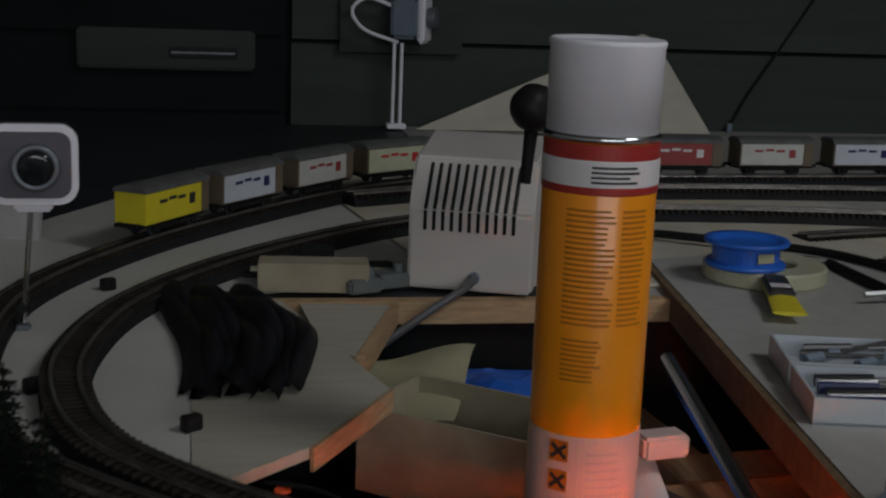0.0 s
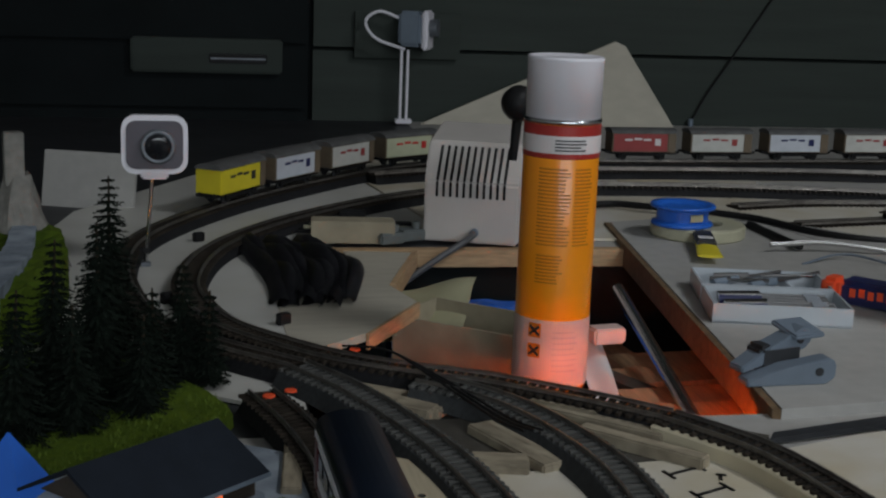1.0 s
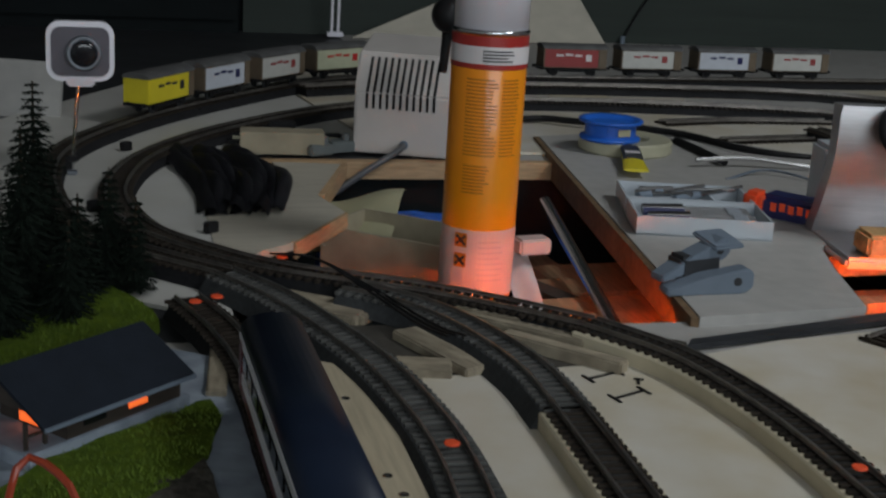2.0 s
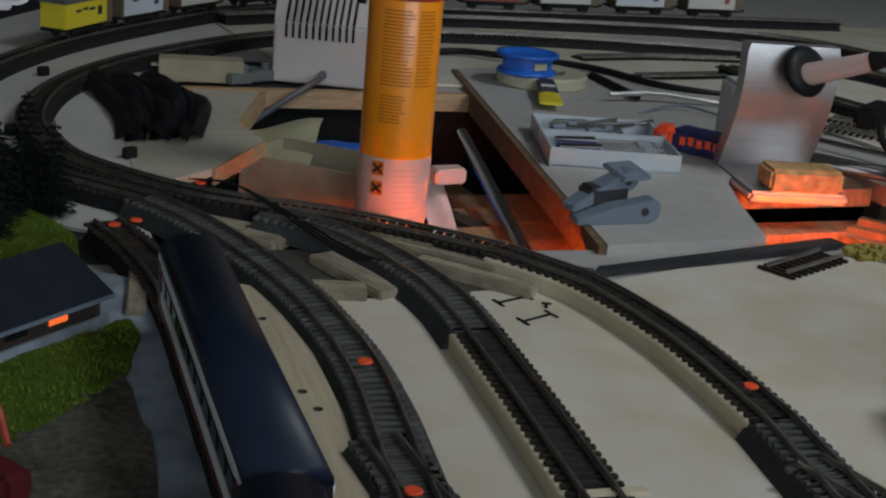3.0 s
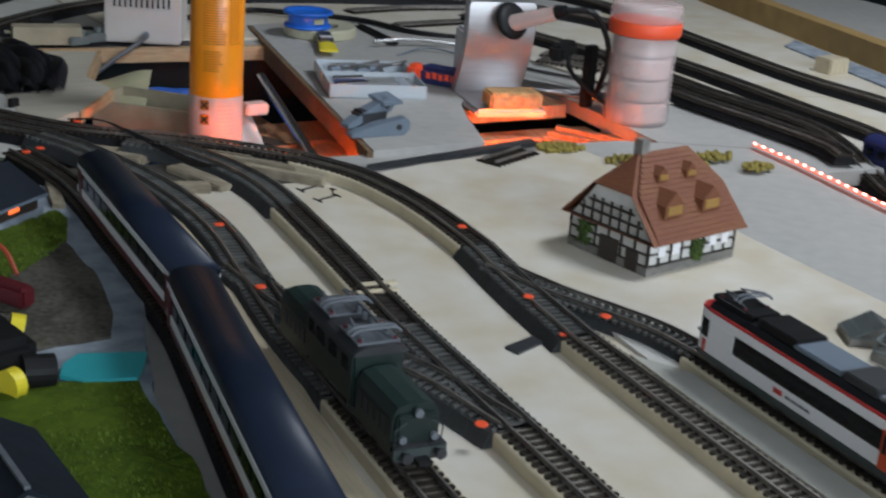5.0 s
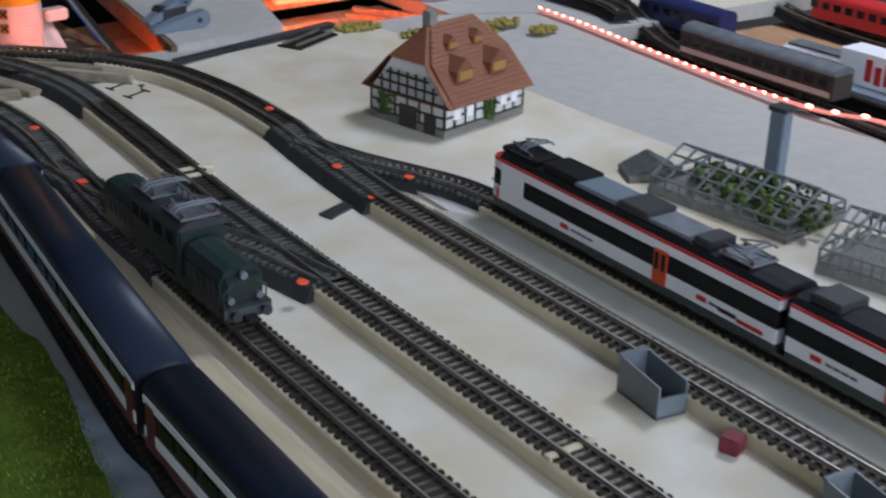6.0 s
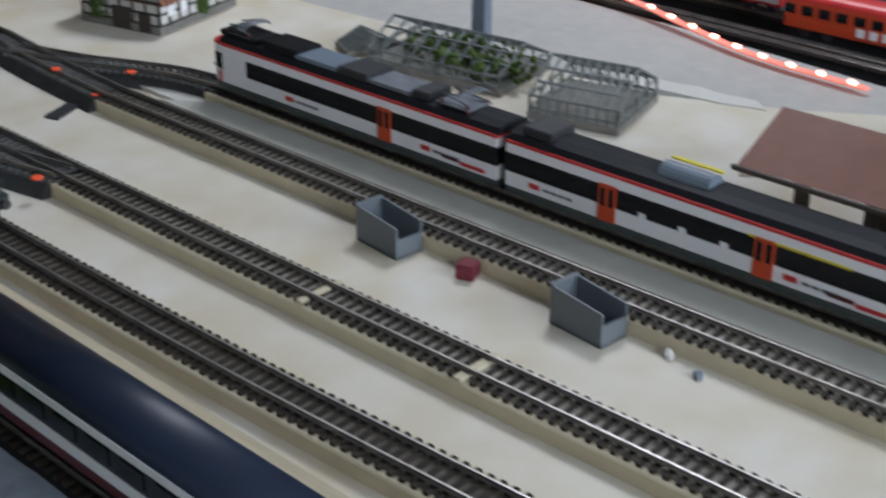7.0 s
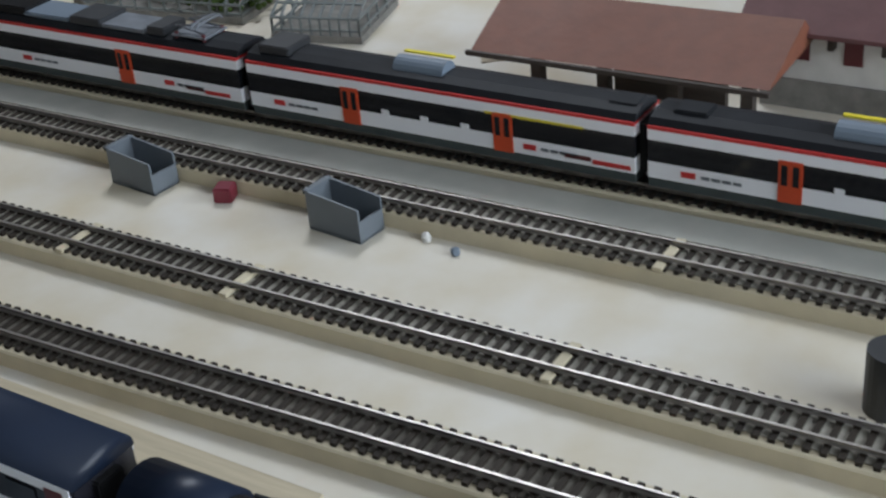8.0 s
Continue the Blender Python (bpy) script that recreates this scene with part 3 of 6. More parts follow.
# ---- the spray can and transformer ----
def spray_can(x, y, z0):
    t = thing("spray_can", "tall orange spray can with a white cap and a red band", "spray can", at=(x, y, z0), turn=10)
    R = 0.0298
    part("body", lathe([(R - 0.001, 0.0), (R, 0.004), (R, 0.070), (R, 0.211), (R - 0.001, 0.2125)], 56), ORANGE, t, "orange printed tin body", True)
    part("lower_label", lathe([(R + 0.0003, 0.004), (R + 0.0004, 0.0042), (R + 0.0004, 0.0587), (R + 0.0003, 0.0588)], 56), LABELT, t, "translucent white label")
    part("red_band", lathe([(R + 0.0003, 0.1865), (R + 0.0005, 0.187), (R + 0.0005, 0.2118), (R, 0.212)], 56), REDP, t, "red printed band")
    part("white_band", lathe([(R + 0.0006, 0.1905), (R + 0.0008, 0.191), (R + 0.0008, 0.2035), (R + 0.0006, 0.204)], 56), LABELW, t, "white printed band")
    part("rim", lathe([(R, 0.2125), (R + 0.001, 0.214), (R + 0.0005, 0.2158), (R - 0.002, 0.217)], 56), STEEL, t, "bright metal rim", True)
    part("cap", lathe([(R - 0.0006, 0.2165), (R - 0.0003, 0.2595), (R + 0.0002, 0.2603), (R + 0.0002, 0.2625), (R - 0.0012, 0.2635), (R - 0.0025, 0.2622), (R - 0.02, 0.2618)], 56), WHITE_PL, t, "plain white plastic cap", True)
    rnd = random.Random(4)
    def lines(z0, z1, a0, a1, mat, n, name, rr):
        bm = bmesh.new()
        for i in range(n):
            z = z0 + (z1 - z0) * (i + 0.5) / n
            b1 = a1 - rnd.random() * (a1 - a0) * 0.25
            k = 8
            vs = []
            for j in range(k + 1):
                a = radians(a0 + (b1 - a0) * j / k)
                vs.append([bm.verts.new((rr * math.cos(a), rr * math.sin(a), z + dz)) for dz in (-0.0006, 0.0006)])
            for p, q in zip(vs, vs[1:]):
                bm.faces.new((p[0], q[0], q[1], p[1]))
        part(name, bm, mat, t)
    lines(0.118, 0.180, 212, 264, TINPRINT, 22, "small_print", R + 0.0004)
    lines(0.088, 0.112, 214, 256, TINPRINT, 9, "small_print", R + 0.0004)
    lines(0.118, 0.180, 268, 300, TINPRINT, 22, "small_print", R + 0.0004)
    lines(0.192, 0.202, 235, 285, DARK, 4, "small_print", R + 0.0011)
    lines(0.016, 0.052, 246, 290, M("pale_print", (0.5, 0.42, 0.42), 0.5, bump=0), 8, "small_print", R + 0.0007)
    for z in (0.034, 0.0505):
        a = radians(219)
        base = pose((R + 0.0008) * math.cos(a), (R + 0.0008) * math.sin(a), z, 0, 0, 219 + 90)
        part("hazard_square", Box(0, 0, 0, 0.0105, 0.0006, 0.0115), TINPRINT, t, "orange hazard square").matrix_basis = base
        bm = bmesh.new()
        for s in (42, -42):
            r = bmesh.ops.create_cube(bm, size=1)
            bmesh.ops.transform(bm, matrix=pose(0, -0.0004, 0, 0, s, 0) @ Matrix.Diagonal((0.0110, 0.0006, 0.0022, 1)), verts=r["verts"])
        part("hazard_mark", bm, DARK, t).matrix_basis = base
    return t


spray_can(-0.026, 0.268, -0.030)

trafo = thing("transformer", "cream-grey transformer housing with black ventilation slots", "transformer", at=(0.011, 0.7225, 0.0), turn=-20)
trafo.matrix_basis = trafo.matrix_basis @ Matrix.Diagonal((0.932, 1, 1, 1))
prof = [(-0.058, 0.0), (-0.058, 0.066), (-0.054, 0.072), (-0.036, 0.108), (0.050, 0.120), (0.056, 0.114), (0.056, 0.0)]
bm = bmesh.new()
vs = [[bm.verts.new((x, y, z)) for y, z in prof] for x in (-0.056, 0.056)]
bm.faces.new(vs[0])
bm.faces.new(vs[1][::-1])
for k in range(len(prof)):
    bm.faces.new((vs[0][k], vs[1][k], vs[1][(k + 1) % len(prof)], vs[0][(k + 1) % len(prof)]))
bmesh.ops.bevel(bm, geom=bm.edges[:], offset=0.0025, segments=2, affect="EDGES")
part("housing", bm, BEIGE, trafo)
for i in range(11):
    x = -0.041 + 0.0079 * i
    part("slot", rod(Rod((x, -0.0580, 0.0500), (x, -0.0580, 0.0660), 0.0017, 6), (x, -0.0572, 0.0672), (x + 0.002, -0.0385, 0.1030), 0.0017, 6), BLACK, trafo, "black ventilation slot")
part("cable_grommet", Rod((0.005, -0.064, 0.012), (0.005, -0.050, 0.012), 0.005, 14), GREYBLUE, trafo)
part("cable", tube([(0.005, -0.062, 0.012), (0.002, -0.085, 0.010), (-0.025, -0.110, -0.006), (-0.060, -0.130, -0.030)], 0.0036), CABLE, trafo, "thick grey cable")

clip = thing("black_lamp_arm", "black plastic clip lamp leaning on the transformer", "lamp", at=(0.026, 0.628, 0.106), turn=0)
part("head", lathe([(0.004, 0), (0.017, 0.004), (0.019, 0.014), (0.015, 0.026), (0.005, 0.028)], 24), BLACK, clip, smooth=True).matrix_basis = pose(-0.004, 0, 0.050, 75, 0, 20)
part("arm", Rod((0.003, 0, 0.055), (-0.001, 0, -0.008), 0.0062, 12, 0.0045), BLACK, clip)
part("joint", Rod((-0.004, -0.006, 0.052), (0.016, -0.006, 0.060), 0.008, 14), BLACK, clip)


# ---- webcams on poles ----
FACE = M("purple_grey_faceplate", (0.10, 0.09, 0.11), 0.35, var=0.1)


def rounded(w, h, r, z0, z1):
    """A plate with round corners."""
    pts = []
    for q, (sx, sy) in enumerate(((1, 1), (-1, 1), (-1, -1), (1, -1))):
        for k in range(7):
            a = radians(90 * q + 15 * k)
            pts.append((sx * (w / 2 - r) + r * math.cos(a), sy * (h / 2 - r) + r * math.sin(a)))
    bm = prism(pts, z0, z1)
    bmesh.ops.bevel(bm, geom=[e for e in bm.edges if abs(e.verts[0].co.z - e.verts[1].co.z) < 1e-6], offset=0.0008, segments=2, affect="EDGES")
    return bm


def webcam(x, y, pole, turn, body=0.03, size=1.0, label=""):
    t = thing("webcam", label, "webcam", "webcams on rods", at=(x, y, 0.0), turn=turn)
    part("foot", Box(0, 0, 0.002, 0.010, 0.010, 0.004, bevel=0.001), SILVER, t)
    part("pole", Rod((0, 0, 0.005), (0.007, 0, pole), 0.0018, 12), STEEL, t, "thin steel rod")
    part("clamp", rod(Rod((-0.006, 0, 0.016), (0.006, 0, 0.016), 0.0022, 10), (0, -0.004, 0.016), (0, 0.004, 0.016), 0.003, 10), BLACK, t)
    h = pole
    lean = 0.009
    part("bracket", Box(lean, 0, h + 0.002, 0.026, 0.014, 0.008, bevel=0.002), WHITE_PL, t)
    part("case", Box(lean, 0.008, h + 0.032, 0.060 * size, 0.026, 0.054 * size, bevel=0.007), DARK, t, "dark rear shell")
    part("bezel", rounded(0.062 * size, 0.056 * size, 0.013, -0.004, 0.004), WHITE_PL, t, "white front bezel").matrix_basis = pose(lean, -0.007, h + 0.032, 90, 0, 0)
    part("faceplate", rounded(0.053 * size, 0.046 * size, 0.009, -0.0015, 0.0015), FACE, t, "silver grey faceplate").matrix_basis = pose(lean, -0.0115, h + 0.032, 90, 0, 0)
    ring = lathe([(0.0165, 0), (0.0165, 0.007), (0.0135, 0.009), (0.012, 0.006)], 32)
    part("lens_ring", ring, SILVER, t, smooth=True).matrix_basis = pose(lean + 0.003, -0.012, h + 0.031, 90, 0, 0)
    part("lens", lathe([(0.0125, 0), (0.0125, 0.0072), (0.008, 0.0082), (0.003, 0.0084)], 32), GLASSD, t, smooth=True).matrix_basis = pose(lean + 0.003, -0.012, h + 0.031, 90, 0, 0)
    return t


webcam(-0.352, 0.566, 0.088, 2, label="white-framed webcam on a thin steel rod above the loop")
cam2 = thing("webcam", "grey webcam on a double white rod by the wall", "webcam", "webcams on rods", at=(0.088, 1.74, 0.0), turn=0)
for x in (-0.006, 0.006):
    part("pole", Rod((x, 0, 0.0), (x, 0, 0.135), 0.0028, 10), WHITE_PL, cam2)
part("foot", Box(0, 0, 0.004, 0.03, 0.02, 0.008, bevel=0.001), WHITE_PL, cam2)
part("case", Box(0.012, 0, 0.174, 0.044, 0.04, 0.064, -25, bevel=0.006), GREYBLUE, cam2, "grey-blue case")
part("bezel", Box(0.040, -0.006, 0.172, 0.012, 0.046, 0.072, -25, bevel=0.004), WHITE_PL, cam2)
part("lens", Rod((0.044, -0.01, 0.176), (0.058, -0.016, 0.177), 0.016, 20), SILVER, cam2)
part("cable", tube([(-0.01, 0, 0.192), (-0.05, -0.004, 0.204), (-0.075, -0.004, 0.185), (-0.055, -0.003, 0.155), (0.0, 0, 0.136)], 0.003), WHITE_PL, cam2)

sheet = thing("leaning_panel", "cream plywood panel leaning against the back wall", "panel", at=(0, 0, 0))
bm = bmesh.new()
tri = [(0.12, 1.742, -0.002), (0.62, 1.742, -0.002), (0.525, 1.782, 0.150), (0.505, 1.784, 0.158)]
a = [bm.verts.new(p) for p in tri]
b = [bm.verts.new((x, y + 0.006, z)) for x, y, z in tri]
bm.faces.new(a)
bm.faces.new(b[::-1])
for k in range(4):
    bm.faces.new((a[k], b[k], b[(k + 1) % 4], a[(k + 1) % 4]))
part("sheet", bm, PLY, sheet)
wire = thing("wall_wire", "thin dark wire running down the plank wall", "wire")
part("strand", tube([(0.668, 1.785, 0.0), (0.70, 1.788, 0.06), (0.74, 1.79, 0.12), (0.83, 1.792, 0.26)], 0.0022), BLACK, wire)
part("plug", Rod((0.668, 1.78, -0.003), (0.668, 1.78, 0.012), 0.005, 10), GREYBLUE, wire)
wb = thing("wall_board", "dark grey fuse box on the black wall panel", "fuse box", at=(-0.27, 1.765, 0.115))
part("case", Box(0, 0, 0, 0.27, 0.03, 0.062, bevel=0.004), WALLM, wb)
part("slot", Box(0.055, -0.0155, -0.004, 0.105, 0.006, 0.018, bevel=0.002), BLACK, wb)
part("slot", Box(0.055, -0.0165, -0.004, 0.098, 0.006, 0.003), SILVER, wb)
wb2 = thing("wall_board", "flat grey board fixed to the plank wall", "board", at=(0.10, 1.788, 0.158))
part("plate", Box(0, 0, 0, 0.20, 0.008, 0.085, bevel=0.001), WALLM, wb2)


# ---- rolling stock ----
def wheelset(t, y, r=0.006, half=0.0086):
    for s in (-1, 1):
        part("wheel", Rod((s * (half - 0.0014), y, r), (s * (half + 0.0014), y, r), r, 16), DARK, t)


def goods_wagon(at, turn, side, side_label, roof=WAGON_ROOF, length=0.105):
    """A two-axle covered wagon; its origin lies on the rail tops."""
    t = thing("goods_wagon", side_label, "goods wagon", "goods train on the outer loop", at=at, turn=turn)
    L, W = length, 0.034
    part("frame", Box(0, 0, 0.0115, W - 0.008, L, 0.004), BLACK, t)
    part("body", Box(0, 0, 0.0275, W, L - 0.004, 0.029, bevel=0.0006), WAGON_END if side is not YELLOW else YELLOW, t)
    for s in (-1, 1):
        part("side_panel", Box(s * (W / 2 + 0.0003), -0.006, 0.0275, 0.0008, L - 0.020, 0.0260), side, t)
        part("step", Box(s * (W / 2 - 0.003), 0, 0.0085, 0.002, L * 0.55, 0.003), BLACK, t)
        bm = bmesh.new()
        for k in range(3):
            box(bm, s * (W / 2 + 0.0009), -L * 0.24 + k * L * 0.14, 0.032 + 0.0012 * (k % 2), 0.0004, L * 0.11, 0.0030)
        box(bm, s * (W / 2 + 0.0009), L * 0.20, 0.0285, 0.0004, 0.009, 0.010)
        part("lettering", bm, {WAGON_W: WAGON_R, WAGON_B: NAVY, WAGON_R: LABELW, WAGON_Y: TRAINR, YELLOW: DARK}[side], t)
        for e in (-1, 1):
            part("axle_box", Box(s * (W / 2 - 0.004), e * L * 0.29, 0.0075, 0.003, 0.008, 0.007), BLACK, t)
            part("buffer", Rod((s * 0.010, e * L / 2, 0.0125), (s * 0.010, e * (L / 2 + 0.006), 0.0125), 0.0021, 10), BLACK, t)
    part("brake_cab", Box(0, L / 2 - 0.0085, 0.0280, W + 0.0012, 0.013, 0.0310, bevel=0.0006), WAGON_END, t, "brown brakeman's cab")
    n = 10
    prof = [(-W / 2 - 0.001, 0.0415)] + [(-(W / 2 + 0.001) * math.cos(math.pi * k / n), 0.042 + 0.0065 * math.sin(math.pi * k / n)) for k in range(n + 1)] + [(W / 2 + 0.001, 0.0415)]
    part("roof", extrude_y(prof, -L / 2 + 0.0005, L / 2 - 0.0005), roof, t, smooth=False)
    for e in (-1, 1):
        wheelset(t, e * L * 0.29)
    return t


OUTER = smooth_path([(-0.236, 0.19), (-0.290, 0.245), (-0.331, 0.300), (-0.360, 0.390), (-0.374, 0.515), (-0.362, 0.634), (-0.311, 0.760), (-0.230, 0.892), (-0.102, 1.053), (-0.03, 1.12), (0.06, 1.17), (0.20, 1.20), (0.40, 1.205), (0.73, 1.225), (1.0, 1.24)], 0.005)


def on_outer(s):
    i = int(s / 0.005)
    p, d = OUTER[i], OUTER[i + 4] - OUTER[i - 4]
    return (p.x, p.y, TOP), math.degrees(math.atan2(d.y, d.x)) - 90


KINDS = [(YELLOW, "yellow covered goods wagon with a grey roof"), (WAGON_B, "bluish-white covered goods wagon"), (WAGON_W, "off-white covered goods wagon with red lettering"),
         (WAGON_Y, "pale green-yellow goods wagon"), (WAGON_W, "off-white covered goods wagon with red lettering"), (WAGON_W, "off-white goods wagon"), (WAGON_R, "dark red goods wagon"), (WAGON_W, "off-white goods wagon with red lettering"),
         (WAGON_B, "bluish-white goods wagon with blue lettering"), (WAGON_W, "off-white goods wagon with red lettering"), (WAGON_Y, "pale green-yellow goods wagon"), (WAGON_Y, "pale yellow goods wagon with red lettering")]
for k, (m, lab) in enumerate(KINDS):
    s = 0.725 + 0.1285 * k
    if s < 2.0:
        at, turn = on_outer(s)
        goods_wagon(at, turn, m, lab + " on the outer loop")


def coach(y0, y1, x0, x1, label):
    """A long passenger coach from (x0, y0) to (x1, y1)."""
    L = math.hypot(x1 - x0, y1 - y0)
    t = thing("passenger_coach", label, "passenger coach", "coaches beside the grass", at=((x0 + x1) / 2, (y0 + y1) / 2, TOP), turn=math.degrees(math.atan2(y1 - y0, x1 - x0)) + 90)
    W = 0.0340
    n = 14
    part("body", Box(0, 0, 0.0255, W, L - 0.003, 0.032, bevel=0.001), COACH_SIDE, t, "dark side with a window band")
    prof = [(-W / 2 + 0.0002, 0.0405)] + [(-(W / 2) * math.cos(math.pi * k / n), 0.0412 + 0.0098 * math.sin(math.pi * k / n) ** 0.8) for k in range(n + 1)] + [(W / 2 - 0.0002, 0.0405)]
    part("roof", extrude_y(prof, -L / 2 + 0.001, L / 2 - 0.001), COACH_ROOF, t, "smooth blue-black curved roof", smooth=True)
    part("underframe", Box(0, 0, 0.0070, W * 0.6, L * 0.55, 0.008), BLACK, t)
    for s in (-1, 1):
        part("upper_stripe", Box(s * (W / 2 + 0.0002), 0, 0.0388, 0.0009, L - 0.006, 0.0042), TRAINW, t, "white stripe under the roof")
        part("lower_stripe", Box(s * (W / 2 + 0.0002), 0, 0.0195, 0.0009, L - 0.006, 0.0062), TRAINW, t, "off-white lower stripe")
        part("lower_band", Box(s * (W / 2 + 0.0002), 0, 0.0132, 0.0006, L - 0.006, 0.0060), BURGUNDY, t)
        for k in range(11):
            part("window", Box(s * (W / 2 + 0.0003), -L * 0.40 + k * L * 0.08, 0.0300, 0.0006, L * 0.052, 0.0090, bevel=0.0002), GLASSD, t)
        for e in (-1, 1):
            part("door", Box(s * (W / 2 + 0.0004), e * (L / 2 - 0.012), 0.0255, 0.0012, 0.010, 0.026), BURGUNDY, t)
    for e in (-1, 1):
        part("gangway", Box(0, e * (L / 2 - 0.0005), 0.0250, 0.014, 0.006, 0.027, bevel=0.001), BLACK, t)
        part("bogie", Box(0, e * L * 0.36, 0.0055, W * 0.66, 0.034, 0.006), BLACK, t)
        for q in (-0.012, 0.012):
            wheelset(t, e * L * 0.36 + q, 0.0055)
    return t


coach(-0.066, -0.345, -0.2320, -0.2260, "blue-black passenger coach with white stripes")
coach(-0.350, -0.674, -0.2310, -0.2605, "blue-black passenger coach with white stripes and burgundy doors")
coach(-0.680, -1.004, -0.2605, -0.2670, "blue-black passenger coach with white stripes")

# black steam-style tender standing behind the last coach
tn = thing("black_locomotive", "black locomotive with pipes on its boiler behind the coaches", "locomotive", at=(-0.263, -1.105, TOP))
part("frame", Box(0, 0, 0.010, 0.026, 0.17, 0.008), BLACK, tn)
part("tender_top", extrude_y([(-0.017 * math.cos(math.pi * k / 12), 0.028 + 0.016 * math.sin(math.pi * k / 12)) for k in range(13)] + [(0.017, 0.012), (-0.017, 0.012)], 0.045, 0.088), COACH_ROOF, tn, smooth=True)
part("boiler", Rod((0, -0.085, 0.029), (0, 0.043, 0.029), 0.0135, 24), BLACK, tn, smooth=False)
for y in (0.02, -0.02, -0.05):
    part("dome", Rod((0, y, 0.038), (0, y, 0.049), 0.005, 14, 0.004), BLACK, tn)
for s in (-1, 1):
    part("pipe", tube([(s * 0.012, 0.04, 0.037), (s * 0.0125, 0.0, 0.038), (s * 0.012, -0.07, 0.036)], 0.0012), DARK, tn)
    for q in (-0.06, -0.035, -0.01, 0.02, 0.055, 0.075):
        part("wheel", Rod((s * 0.0075, q, 0.007), (s * 0.0105, q, 0.007), 0.007, 18), DARK, tn)


def commuter_car(y0, y1, x, nose, label, equipment):
    """A low-floor commuter car between y0 (far end) and y1 (near end)."""
    L = y0 - y1
    t = thing("commuter_train_car", label, "train car", "white commuter train", at=(x, (y0 + y1) / 2, TOP))
    W = 0.0345
    y_far = L / 2 - 0.0015
    y_near = -L / 2 + 0.0015
    def band(z0, z1, out, mat, name, lab=""):
        bm = bmesh.new()
        h = W / 2 + out
        if nose:
            k = [(-h, y_near), (h, y_near), (h, y_far - 0.016), (h * 0.90, y_far - 0.005), (h * 0.55, y_far), (-h * 0.55, y_far), (-h * 0.90, y_far - 0.005), (-h, y_far - 0.016)]
        else:
            k = [(-h, y_near), (h, y_near), (h, y_far), (-h, y_far)]
        bm.free()
        return part(name, prism(k, z0, z1), mat, t, lab)
    band(0.0035, 0.0095, -0.0010, SKIRT, "skirt", "dark green-grey skirt")
    band(0.0095, 0.0195, 0.0000, TRAINW, "lower_side", "white lower side")
    band(0.0195, 0.0330, -0.0002, GLASSD, "window_band", "dark continuous window band")
    band(0.0330, 0.0395, 0.0000, TRAINW, "upper_side", "white upper side")
    band(0.0395, 0.0415, 0.0002, TRAINR, "roof_line", "red line under the roof")
    yf = y_far - (0.012 if nose else 0.0)
    part("roof", extrude_y([(-W / 2 + 0.001, 0.0413), (-W / 2 + 0.0035, 0.0455), (-0.006, 0.0475), (0.006, 0.0475), (W / 2 - 0.0035, 0.0455), (W / 2 - 0.001, 0.0413)], y_near, yf), ROOFG, t, "charcoal ribbed roof")
    if nose:
        part("windscreen", Box(0, y_far - 0.0005, 0.0275, 0.021, 0.004, 0.013, tilt=-8, bevel=0.001), GLASSD, t)
        part("front_apron", prism([(-W / 2 + 0.0005, y_far - 0.010), (-W * 0.28, y_far + 0.0008), (W * 0.28, y_far + 0.0008), (W / 2 - 0.0005, y_far - 0.010), (W / 2 + 0.0004, y_far - 0.014), (-W / 2 - 0.0004, y_far - 0.014)], 0.0093, 0.0180), TRAINR, t, "red front apron")
        part("side_front", Box(-W / 2 - 0.0001, y_far - 0.030, 0.0262, 0.0006, 0.027, 0.0136), TRAINW, t)
        part("side_front", Box(W / 2 + 0.0001, y_far - 0.030, 0.0262, 0.0006, 0.027, 0.0136), TRAINW, t)
        for s in (-1, 1):
            part("headlight", Rod((s * 0.011, y_far - 0.002, 0.0195), (s * 0.011, y_far + 0.0014, 0.0195), 0.0018, 12), TRAINW, t)
    else:
        part("gangway", Box(0, y_far + 0.0015, 0.024, 0.020, 0.006, 0.030), BLACK, t)
    part("gangway", Box(0, y_near - 0.0015, 0.024, 0.020, 0.006, 0.030), BLACK, t)
    for fy in equipment["doors"]:
        for s in (-1, 1):
            d = part("door", Box(s * (W / 2 + 0.0003), fy, 0.0215, 0.0010, 0.0135, 0.0250, bevel=0.0003), DOORR, t, "orange-red double door")
            for q in (-0.0032, 0.0032):
                part("door_window", Box(s * (W / 2 + 0.0009), fy + q, 0.0255, 0.0004, 0.0034, 0.0120), GLASSD, d)
    for ya, yb in equipment["plain"]:
        n = max(2, int(abs(ya - yb) / 0.022))
        for s in (-1, 1):
            for k in range(n):
                y = ya + (yb - ya) * (k + 0.5) / n
                part("window_pillar", Box(s * (W / 2 + 0.0002), y, 0.0210, 0.0005, 0.0055, 0.0036), TRAINW, t)
    for y, ln in equipment["logos"]:
        for s in (-1, 1):
            part("emblem", Box(s * (W / 2 + 0.0004), y, 0.0150, 0.0005, 0.0085, 0.0034), TRAINR, t)
            bm = bmesh.new()
            for k in range(4):
                box(bm, s * (W / 2 + 0.0004), y - 0.010 - 0.0062 * k * ln, 0.0148, 0.0004, 0.0050 * ln, 0.0018)
            part("lettering", bm, SILVER, t)
    for y, ln in equipment["red"]:
        for s in (-1, 1):
            part("red_bar", Box(s * (W / 2 + 0.0004), y, 0.0128, 0.0005, ln, 0.0026), TRAINR, t)
            part("lettering", Box(s * (W / 2 + 0.0004), y + ln * 0.9, 0.0140, 0.0004, ln * 0.7, 0.0026), BURGUNDY, t)
